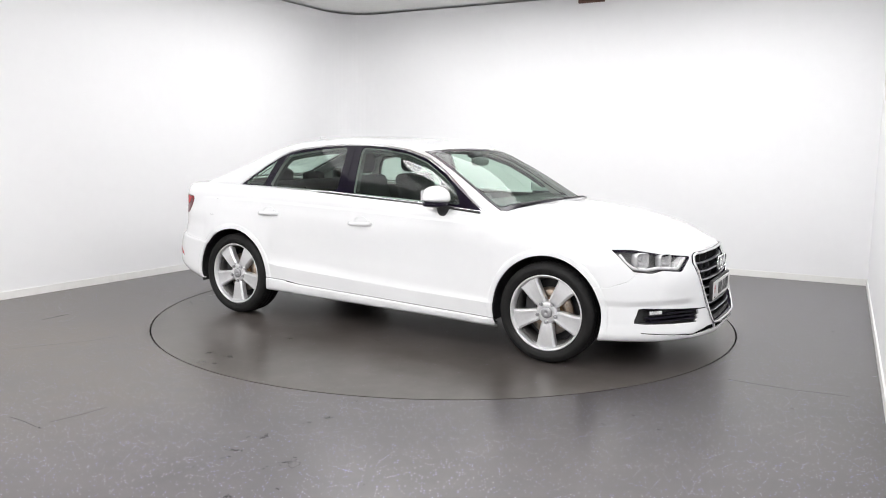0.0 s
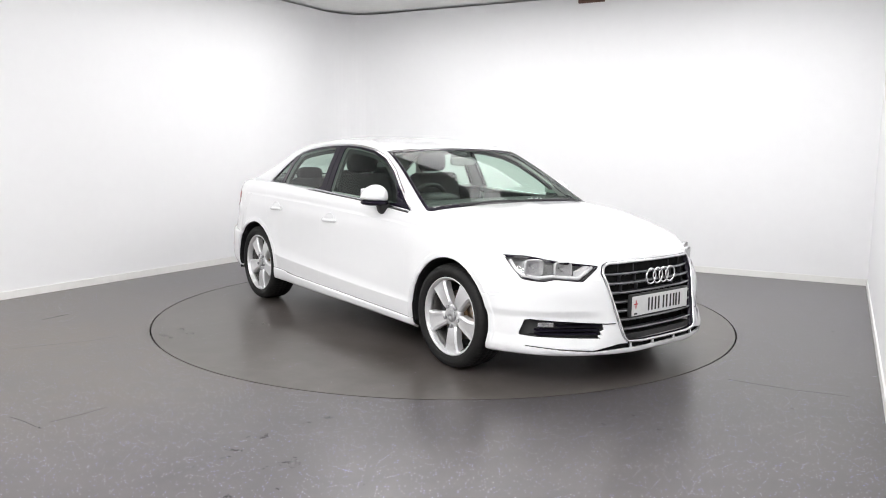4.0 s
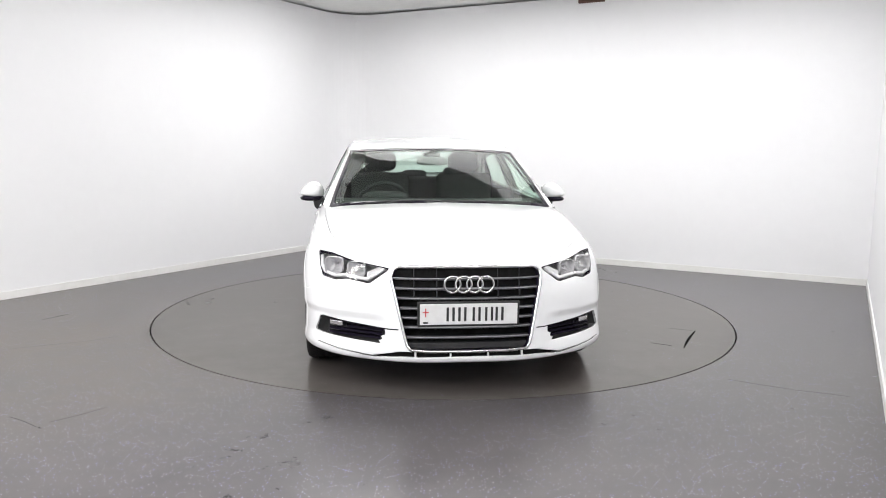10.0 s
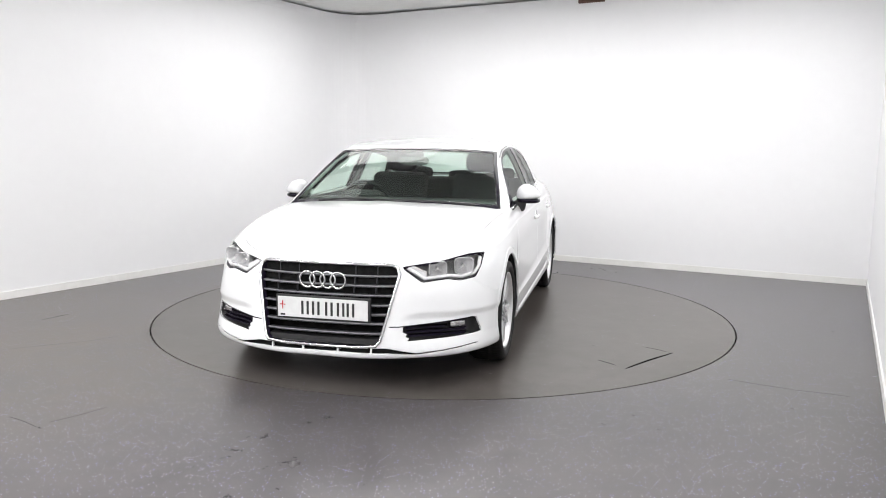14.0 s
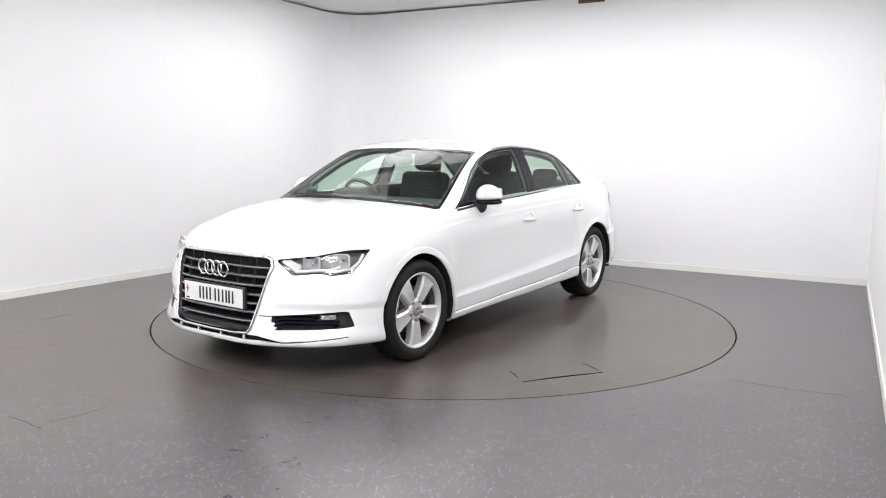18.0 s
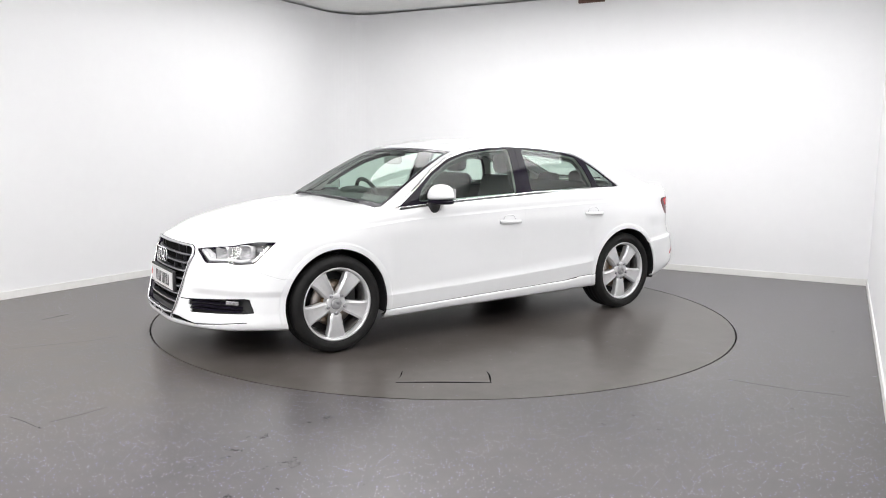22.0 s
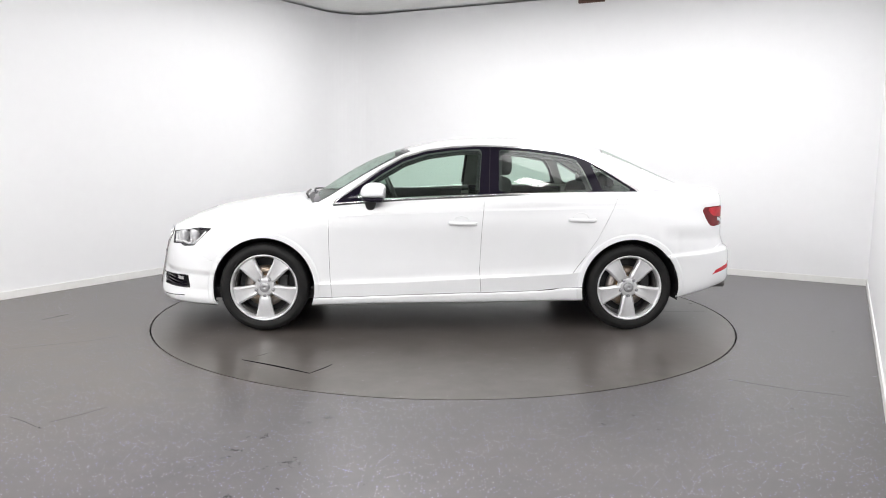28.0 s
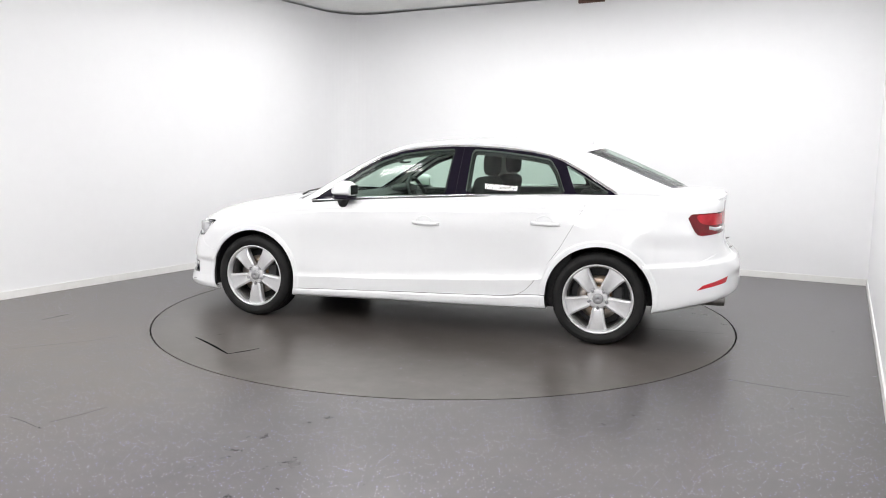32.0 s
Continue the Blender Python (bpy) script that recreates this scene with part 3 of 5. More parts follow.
f_arch = lambda v: np.minimum(np.hypot(v[:, 0] - FRONT_HUB, v[:, 2] - HUB_Z), np.hypot(v[:, 0] - REAR_HUB, v[:, 2] - HUB_Z)) - ARCH_R
f_head = lambda v: np.maximum(polygon(HEADLIGHT, v[:, 1], v[:, 2]), 1.55 - v[:, 0])
f_fog = lambda v: np.maximum(polygon(FOG, v[:, 1], v[:, 2]), 1.6 - v[:, 0])
f_grille = lambda v: np.maximum(polygon(GRILLE_HOLE, v[:, 1], v[:, 2]), 1.9 - v[:, 0])
TAIL_INNER = rounded(((-1.915, .893), (-1.95, .838), (-2.03, .828), (-2.2, .838), (-2.2, .908), (-2.0, .900)), 1)
f_tail_in = lambda v: np.maximum(np.maximum(polygon(TAIL_INNER, v[:, 0], v[:, 2]), 0.42 - v[:, 1]), v[:, 4] - 4.94)
f_tail = lambda v: np.maximum(np.maximum(polygon(TAIL, v[:, 0], v[:, 2]), 0.40 - v[:, 1]), v[:, 4] - 4.95)
f_refl = lambda v: np.maximum(polygon(REAR_REFLECTOR, v[:, 0], v[:, 2]), 0.4 - v[:, 1])
f_top = lambda v: v[:, 4] - 5.0
f_sill = lambda v: v[:, 2] - np.interp(-v[:, 0], [-x for x, _ in SILL_LINE], [z for _, z in SILL_LINE])
in_side = lambda v: np.where(v[:, 4] < 5.02, 0, 1.0)
f_front_gap = lambda v: along(FRONT_GAP, v[:, 0], v[:, 2]) - GAP
f_mid_gap = lambda v: along(MID_GAP, v[:, 0], v[:, 2]) - GAP
f_rear_gap = lambda v: along(REAR_GAP, v[:, 0], v[:, 2]) - GAP
f_seam = lambda v: np.maximum(along(BUMPER_SEAM, v[:, 0], v[:, 2]) - 0.0007, v[:, 4] - 4.9)
f_rear_seam = lambda v: np.maximum(along(REAR_SEAM, v[:, 0], v[:, 2]) - 0.0009, -1.2 + 0 * v[:, 0])
f_bonnet_gap = lambda v: np.maximum(np.abs(v[:, 4] - 5.0) * 0.11 - 0.0009, 0.96 - v[:, 0])
f_boot_gap = lambda v: np.maximum(np.abs(v[:, 4] - 5.1) * 0.13 - GAP, v[:, 0] + 1.70)
f_cowl = lambda v: v[:, 0] - 0.985 - 0.09 * (1 - (v[:, 1] / 0.75) ** 2)
f_deck = lambda v: v[:, 0] + 1.70 + 0.07 * (1 - (v[:, 1] / 0.6) ** 2)
f_sill_gap = lambda v: np.maximum(np.abs(f_sill(v)) - GAP, np.abs(v[:, 0] + 0.0) - 1.0)
f_flap = lambda v: np.abs(polygon(FUEL_FLAP, v[:, 0], v[:, 2])) - 0.0016
SLOT_Y, SLOT_Z, SLOT_HALF = (0, .367, .44, .511, .656, .79), (.240, .236, .226, .215, .229, .247), (.0155, .0140, .009, .0045, .003, .0025)
f_slot = lambda v: np.maximum(np.abs(v[:, 2] - np.interp(v[:, 1], SLOT_Y, SLOT_Z)) - np.interp(v[:, 1], SLOT_Y, SLOT_HALF), np.maximum(1.86 - v[:, 0], v[:, 1] - .80))
WASHER = rounded(((.535, .478), (.612, .474), (.605, .523), (.54, .525)), 1, 0.1)
f_washer = lambda v: np.maximum(np.abs(polygon(WASHER, v[:, 1], v[:, 2])) - 0.0004, 1.8 - v[:, 0])

# centre lines first, so that a narrow gap always has corners to cut between
c_front = lambda v: v[:, 0] - np.interp(v[:, 2], [q[1] for q in reversed(FRONT_GAP)], [q[0] for q in reversed(FRONT_GAP)])
c_mid = lambda v: v[:, 0] - np.interp(v[:, 2], [q[1] for q in reversed(MID_GAP)], [q[0] for q in reversed(MID_GAP)])
c_rear = lambda v: v[:, 0] - np.interp(v[:, 2], [q[1] for q in reversed(REAR_GAP)], [q[0] for q in reversed(REAR_GAP)])
c_seam = lambda v: v[:, 2] - np.interp(v[:, 0], [q[0] for q in BUMPER_SEAM], [q[1] for q in BUMPER_SEAM])
c_rear_seam = lambda v: v[:, 2] - np.interp(-v[:, 0], [-q[0] for q in REAR_SEAM], [q[1] for q in REAR_SEAM])
c_boot = lambda v: v[:, 4] - 5.1
c_flap = lambda v: polygon(FUEL_FLAP, v[:, 0], v[:, 2])
c_washer = lambda v: np.maximum(polygon(WASHER, v[:, 1], v[:, 2]), 1.8 - v[:, 0])
c_slot = lambda v: np.where(v[:, 0] > 1.6, v[:, 2] - np.interp(v[:, 1], SLOT_Y, SLOT_Z), 1.0)
f_post = lambda v: np.maximum(np.minimum(np.abs(np.abs(v[:, 1]) - 0.10), np.abs(np.abs(v[:, 1]) - 0.285)) - 0.005, np.abs(c_slot(v)) - 0.02)
c_post = lambda v: np.minimum(v[:, 1] - 0.10, 9)
c_post2 = lambda v: v[:, 1] - 0.285
f_grille_frame = lambda v: f_grille(v) - 0.013
f_head_frame = lambda v: f_head(v) + 0.0035
for f in (f_sill, f_top, c_front, c_mid, c_rear, c_seam, c_rear_seam, c_boot, c_flap, c_washer, c_slot):
    skin.cut(f)
for f in (f_arch, f_head, f_head_frame, f_fog, f_grille, f_grille_frame, f_tail, f_tail_in, f_refl, f_front_gap, f_mid_gap, f_rear_gap, f_seam, f_rear_seam,
          f_bonnet_gap, f_boot_gap, f_cowl, f_deck, f_sill_gap, f_flap, f_slot, f_washer, c_post, c_post2, f_post):
    skin.cut(f)
# pressed lines of the side: shoulder line, lower door line with its hollow above, sill ledge, rear bumper ledge, arch lips
z_shoulder = lambda v: np.interp(-v[:, 0], [-1.7, -1.16, -.756, .228, 1.13, 1.66, 1.9], [.735, .79, .828, .868, .893, .892, .885])
z_crease = lambda v: np.interp(-v[:, 0], [-.93, -.35, .215, .863, .983], [.339, .358, .384, .420, .440])
z_ledge = lambda v: np.interp(-v[:, 0], [1.6, 2.2], [.540, .585])
r_arch = lambda v: np.minimum(np.hypot(v[:, 0] - FRONT_HUB, v[:, 2] - HUB_Z), np.hypot(v[:, 0] - REAR_HUB, v[:, 2] - HUB_Z))
on_side = lambda v: (v[:, 4] < 4.97) & (v[:, 1] > 0.3)
skin.cut(lambda v: np.where(on_side(v) & (np.abs(v[:, 0]) < 1.02), v[:, 2] - z_crease(v), 1.0))
skin.cut(lambda v: np.where(on_side(v) & (np.abs(v[:, 0]) < 1.9), v[:, 2] - z_shoulder(v), 1.0))
skin.cut(lambda v: np.where(on_side(v) & (v[:, 0] < -1.5), v[:, 2] - z_ledge(v), 1.0))
for r in (0.397, 0.389):
    skin.cut(lambda v, r=r: np.where(on_side(v) & (v[:, 4] < 4.5), r_arch(v) - r, 1.0))
ease = lambda k: np.clip(k, 0, 1) ** 2 * (3 - 2 * np.clip(k, 0, 1))
v = skin.v
side = np.where(v[:, 1] > 0.3, 1.0, 0.0) * np.where(v[:, 4] < 4.97, 1.0, 0.0)
lip = ease((0.397 - r_arch(v)) / 0.008) * np.where(v[:, 4] < 4.5, 1, 0) * np.clip((v[:, 2] - 0.20) / 0.1, 0, 1)
between = ease((1.0 - np.abs(v[:, 0])) / 0.10)
hollow_h = np.interp(-v[:, 0], [-.93, .98], [.035, .090])
above = np.clip((v[:, 2] - z_crease(v)) / hollow_h, 0, 1)
inward = between * np.interp(-v[:, 0], [-.93, .98], [.008, .017]) * (1 - (1 - above) ** 2) * (1 - ease((v[:, 2] - 0.50) / 0.30))
inward += between * 0.008 * np.clip((z_crease(v) - v[:, 2]) / 0.09, 0, 1) * ease((f_sill(v) + 0.010) / 0.010)
inward += np.clip((1.75 - np.abs(v[:, 0])) / 0.15, 0, 1) * 0.0045 * ease((v[:, 2] - z_shoulder(v)) / 0.014) * ease((4.95 - v[:, 4]) / 0.3)
ledge = np.clip((-1.52 - v[:, 0]) / 0.15, 0, 1) * np.where(v[:, 4] < 4.9, 1, 0)
ledge = ledge * 0.020 * ease((v[:, 2] - z_ledge(v)) / 0.03) * (1 - ease((v[:, 2] - 0.66) / 0.12))
turned = np.clip((-1.9 - v[:, 0]) / 0.25, 0, 1)
v[:, 0] += ledge * turned
v[:, 1] += side * (0.0045 * lip - inward - ledge * (1 - 0.6 * turned))
skin.finish()
c = skin.centres()
cx, cy, cz, cs = c[:, 0], c[:, 1], c[:, 2], c[:, 4]
gone = f_arch(c) < 0
is_head, is_fog, is_grille, is_frame = (f_head(c) < 0), (f_fog(c) < 0), (f_grille(c) < 0), (f_grille_frame(c) < 0) & (f_grille(c) > 0)
is_tail, is_refl = f_tail(c) < 0, f_refl(c) < 0
is_slot = (f_slot(c) < 0) & (f_post(c) > 0)
line_gap = ((f_front_gap(c) < 0) & (cs < 5) & (cz < 1.0)) | ((f_mid_gap(c) < 0) & (cs < 5)) | ((f_rear_gap(c) < 0) & (cs < 5)) | (f_seam(c) < 0) \
    | ((f_rear_seam(c) < 0) & (cs < 5) & (cx < -1.6) & (cx > -1.93)) | (f_bonnet_gap(c) < 0) | (f_boot_gap(c) < 0) | ((f_sill_gap(c) < 0) & (cs < 3))
flap_gap = (f_flap(c) < 0) & (cs < 5)
special = gone | is_head | is_fog | is_grille | is_frame | is_tail | is_refl | is_slot | line_gap
plain = ~special
side_of = lambda line, x, z: np.interp(z, [q[1] for q in reversed(line)], [q[0] for q in reversed(line)]) - x   # > 0: behind the line
behind_front = side_of(FRONT_GAP, cx, cz) > 0
behind_mid = side_of(MID_GAP, cx, cz) > 0
rear_door_edge = np.interp(cz, [z for _, z in reversed(REAR_GAP)], [x for x, _ in reversed(REAR_GAP)])
behind_rear = (cx < rear_door_edge)
under_sill = f_sill(c) < 0
seam_z = np.interp(-cx, [-1.86, -1.80, -1.70, -1.5], [.60, .545, .508, .508])
rear_seam_z = np.interp(-cx, [1.5, 1.7, 1.95, 2.06, 2.4], [.56, .565, .585, .64, .64])
top = cs > 5
bonnet = plain & top & (f_cowl(c) > 0) & (cx > 0)
boot = plain & (((cs > 5.1) & (f_deck(c) < 0) & (cx < -1)) | ((cs <= 5.1) & (cx < -2.0) & (cz > rear_seam_z) & (cy < 0.5)))
front_bumper = plain & ~top & (cx > 1.3) & ((cz < seam_z) | (cx > 1.86)) & ~((cx <= 2.2) & (cz > 0.60) & (cy > 0.42))
sill = plain & ~top & under_sill & (np.abs(cx) < 1.05) & ~front_bumper
wing = plain & ~top & (cx > 0.7) & ~behind_front & ~front_bumper & ~sill
front_door = plain & ~top & behind_front & ~behind_mid & ~sill & ~wing
rear_door = plain & ~top & behind_mid & ~behind_rear & ~sill & (cx > -1.35)
rear_bumper = plain & ~top & (cx < -1.6) & (cz < rear_seam_z)
rear_wing = plain & (cs < 5.1) & (cx < -0.6) & behind_rear & ~rear_bumper & ~boot & ~sill & ~rear_door
shoulder = plain & top & ~bonnet & ~boot & ~rear_wing & (cs < 5.18)

car = tagged(new("car"), "white four-door saloon car standing on the turntable", "car")
frame_of_car = pose(-0.002, -0.141, 0.004)        # the car stands a little off the turntable's centre


def mount(ob):
    """Children of the car stand in the car's own frame."""
    if ob is not None and ob.parent == car:
        ob.matrix_basis = frame_of_car @ ob.matrix_basis
    return ob


BOTH = (1, -1)
skin.sheet("bonnet", bonnet, PAINT, car, sides=BOTH)
fb = skin.sheet("front_bumper", front_bumper, PAINT, car, sides=BOTH)
for sg in BOTH:
    skin.sheet("washer_cover", front_bumper & (c_washer(c) < 0), PAINT, fb, "headlamp washer cover", thick=0.004, lift=0.0016, sides=(sg,))
skin.sheet("boot_lid", boot, PAINT, car, sides=BOTH)
rb = skin.sheet("rear_bumper", rear_bumper, PAINT, car, sides=BOTH)
doors = {}
for sg in BOTH:
    skin.sheet("front_wing", wing, PAINT, car, sides=(sg,))
    doors["f", sg] = skin.sheet("front_door", front_door, PAINT, car, sides=(sg,))
    doors["r", sg] = skin.sheet("rear_door", rear_door, PAINT, car, sides=(sg,))
    skin.sheet("sill", sill, PAINT, car, sides=(sg,))
    rw = skin.sheet("rear_wing", rear_wing & ~(flap_gap if sg < 0 else np.zeros(len(cx), bool)), PAINT, car, sides=(sg,))
    skin.sheet("shoulder", shoulder, PAINT, car, sides=(sg,))
    hl = skin.sheet("headlight", is_head & (f_head_frame(c) > 0), GLOSS, car, "dark framed clear headlight unit", thick=0.03, sides=(sg,))
    skin.sheet("lens", is_head & (f_head_frame(c) < 0), CLEAR, hl, "clear lamp cover", thick=0.0, lift=0.001, sides=(sg,))
    skin.sheet("reflector", is_head, LAMP_GREY, hl, "dark lamp housing", thick=-0.05, lift=-0.055, sides=(sg,))
    tl = skin.sheet("tail_light", is_tail, LENS_RED, car, "glossy red tail lamp", thick=0.03, lift=0.003, sides=(sg,))
    skin.sheet("red_lens", is_tail & (f_tail_in(c) < 0), LENS_BRIGHT, tl, "bright red brake lamp lens", thick=0.004, lift=0.0055, sides=(sg,))
    skin.sheet("rear_reflector", is_refl, LENS_BRIGHT, rb, "red strip reflector", thick=0.01, lift=0.002, sides=(sg,))
grille = skin.sheet("grille", is_frame, GLOSS, car, "chrome framed dark slatted grille", thick=0.03, lift=0.0, sides=BOTH)
liner = skin.sheet("inner_shell", ~gone & ~top & ~is_grille & ~is_fog & ~is_head, BLACK, car, "dark inner shell behind the panel gaps", thick=0.0, lift=-0.03, sides=BOTH)

# ---- car: greenhouse ----
RAIL_Y = ((1.08, .79), (1.0, .778), (.884, .755), (.7, .712), (.5, .662), (.279, .618), (.1, .605), (-.2, .603), (-.6, .602), (-.9, .596), (-1.152, .586), (-1.4, .60), (-1.6, .632), (-1.75, .658), (-1.95, .68))
RAIL_Z = ((1.08, .83), (1.0, .883), (.884, .947), (.7, 1.062), (.5, 1.18), (.279, 1.288), (.1, 1.335), (-.2, 1.357), (-.6, 1.347), (-.9, 1.318), (-1.152, 1.268), (-1.4, 1.172), (-1.6, 1.092), (-1.75, 1.035), (-1.95, .95))
CENTRE_Z = ((1.08, .915), (1.0, .965), (.811, 1.092), (.573, 1.222), (.385, 1.293), (.33, 1.312), (.2, 1.345), (0, 1.378), (-.293, 1.398), (-.758, 1.396), (-1.087, 1.362), (-1.22, 1.330), (-1.4, 1.258), (-1.6, 1.168), (-1.75, 1.10), (-1.95, .99))
BELT_Y = ((1.08, .80), (.8, .80), (.4, .795), (-.27, .787), (-.9, .755), (-1.4, .685), (-1.75, .665), (-1.95, .66))
BELT_Z = ((1.08, .80), (.8, .915), (.4, .945), (0, .968), (-.37, .988), (-1.15, 1.004), (-1.4, 1.0), (-1.75, .96), (-1.95, .88))
xs = np.linspace(1.08, -1.95, 160)
ry, rz, zc, by, bz = (table(q, xs) for q in (RAIL_Y, RAIL_Z, CENTRE_Z, BELT_Y, BELT_Z))
rows_out = []
for k in range(len(xs)):
    sec = [(by[k] + 0.035, bz[k] - 0.10, 0.0)]
    base_z = min(bz[k], rz[k] - 0.02)
    for u in np.linspace(0, 1, 20):
        sec.append((by[k] + (ry[k] - by[k]) * u + 0.022 * 4 * u * (1 - u) * 0.5, base_z + (rz[k] - base_z) * u, 0.1 + 0.9 * u))
    for u in np.linspace(0, 1, 36)[1:]:
        u2 = u ** 1.3
        yy = ry[k] * (1 - u2)
        sec.append((yy, zc[k] - (zc[k] - rz[k]) * (yy / ry[k]) ** (2.7 if -1.1 < xs[k] < 0.3 else 2.1), 1 + u2))
    rows_out.append(sec)
cab = np.array(rows_out)
cab = np.concatenate([np.repeat(xs[:, None, None], cab.shape[1], 1), cab], 2)
for _ in range(4):
    q = cab[:, :, :3]
    q[1:-1, 14:-1] += 0.22 * (q[1:-1, 15:] + q[1:-1, 13:-2] - 2 * q[1:-1, 14:-1]) + 0.12 * (q[2:, 14:-1] + q[:-2, 14:-1] - 2 * q[1:-1, 14:-1])
roof_skin = Skin(cab)
DLO = ((.835, .912), (.62, 1.055), (.49, 1.148), (.33, 1.237), (.15, 1.290), (-.02, 1.312), (-.2, 1.324), (-.38, 1.322), (-.58, 1.312), (-.80, 1.288), (-.93, 1.262), (-1.02, 1.230),
       (-1.155, 1.160), (-1.27, 1.090), (-1.375, 1.026), (-1.408, 1.004), (-1.15, 1.003), (-.37, .989), (-.02, .969), (.4, .946))
FRONT_PANE = rounded(((.66, .952), (.60, 1.035), (.49, 1.115), (.33, 1.208), (.16, 1.265), (-.06, 1.296), (-.235, 1.305), (-.205, .985), (0, .977), (.4, .957)), 1, 0.07)
REAR_PANE = rounded(((-.375, 1.305), (-.58, 1.290), (-.79, 1.264), (-.935, 1.238), (-.99, 1.16), (-1.05, 1.013), (-.366, .998)), 1, 0.07)
QUARTER_PANE = rounded(((-1.055, 1.200), (-1.15, 1.146), (-1.355, 1.018), (-1.135, 1.014)), 1, 0.07)
low_side = lambda v: v[:, 3] - 0.99
h_dlo = lambda v: np.maximum(polygon(DLO, v[:, 0], v[:, 2]), low_side(v))
h_trim = lambda v: np.maximum(polygon(DLO, v[:, 0], v[:, 2]) - 0.009, low_side(v))
h_edge = lambda v: np.maximum(polygon(DLO, v[:, 0], v[:, 2]) - 0.0135, v[:, 3] - 1.0)
h_front = lambda v: np.maximum(polygon(FRONT_PANE, v[:, 0], v[:, 2]) - 0.008, low_side(v))
h_rear = lambda v: np.maximum(polygon(REAR_PANE, v[:, 0], v[:, 2]) - 0.008, low_side(v))
h_front_in = lambda v: h_front(v) + 0.024
h_rear_in = lambda v: h_rear(v) + 0.024
c_pillar = lambda v: np.where(v[:, 3] < 0.99, v[:, 0] - np.interp(v[:, 2], [.98, 1.32], [-.285, -.305]), 1.0)
h_pillar = lambda v: np.where(v[:, 3] < 0.99, np.abs(v[:, 0] - np.interp(v[:, 2], [.98, 1.32], [-.285, -.305])) - 0.0025, 1.0)
h_quarter = lambda v: np.maximum(polygon(QUARTER_PANE, v[:, 0], v[:, 2]) - 0.004, low_side(v))
bow = lambda v, k: 1 - (v[:, 1] / k) ** 2
h_screen = lambda v: np.maximum((1.012 - v[:, 3]) * 0.6, 0.285 + 0.045 * bow(v, 0.6) - v[:, 0])
h_screen_in = lambda v: np.maximum(np.maximum((1.048 - v[:, 3]) * 0.6, 0.325 + 0.045 * bow(v, 0.6) - v[:, 0]), v[:, 0] - 0.915 - 0.09 * bow(v, 0.75))
h_back = lambda v: np.maximum(np.maximum((1.205 - v[:, 3]) * 0.6, v[:, 0] + 1.165 + 0.075 * bow(v, 0.46)), -1.775 - 0.075 * bow(v, 0.46) - v[:, 0])
h_back_in = lambda v: h_back(v) + 0.018
h_ditch = lambda v: np.maximum(np.abs(v[:, 3] - 1.03) * 0.6 - 0.002, np.maximum(v[:, 0] - 0.30, -1.02 - v[:, 0]))
for f in (h_dlo, h_trim, h_edge, h_front, h_rear, h_quarter, h_front_in, h_rear_in, c_pillar, h_pillar, h_screen, h_screen_in, h_back, h_back_in, h_ditch):
    roof_skin.cut(f)
roof_skin.finish()
c = roof_skin.centres()
d_dlo, d_trim, d_f, d_r, d_q, d_s, d_si, d_b, d_bi = (f(c) < 0 for f in (h_dlo, h_trim, h_front, h_rear, h_quarter, h_screen, h_screen_in, h_back, h_back_in))
ditch = h_ditch(c) < 0
d_e = (h_edge(c) < 0) & ~d_trim & (c[:, 2] > 1.02)
pane = d_f | d_r | d_q
inner_rim = ((d_f & (h_front_in(c) > 0)) | (d_r & (h_rear_in(c) > 0))) & (c[:, 2] > 1.02)
pillar_gap = (h_pillar(c) < 0) & d_dlo & ~pane
solid = ~(d_trim | d_s | d_b | d_e)
upper = c[:, 3] > 1.03
roof = roof_skin.sheet("roof", solid & upper & ~ditch, PAINT, car, sides=BOTH)
roof_skin.sheet("headlining", solid & upper & (np.abs(c[:, 0]) < 1.3), LINING, car, "pale cloth headlining", thick=0.0, lift=-0.03, sides=BOTH)
ws = roof_skin.sheet("windscreen", d_si, GLASS, car, "green-tinted windscreen", thick=0.005, sides=BOTH)
roof_skin.sheet("windscreen_seal", d_s & ~d_si, GLOSS, ws, "black windscreen border", thick=0.006, sides=BOTH)
rw_ = roof_skin.sheet("rear_window", d_bi, REAR_GLASS, car, "tinted rear window", thick=0.005, sides=BOTH)
roof_skin.sheet("rear_window_seal", d_b & ~d_bi, GLOSS, rw_, "black rear window border", thick=0.006, sides=BOTH)
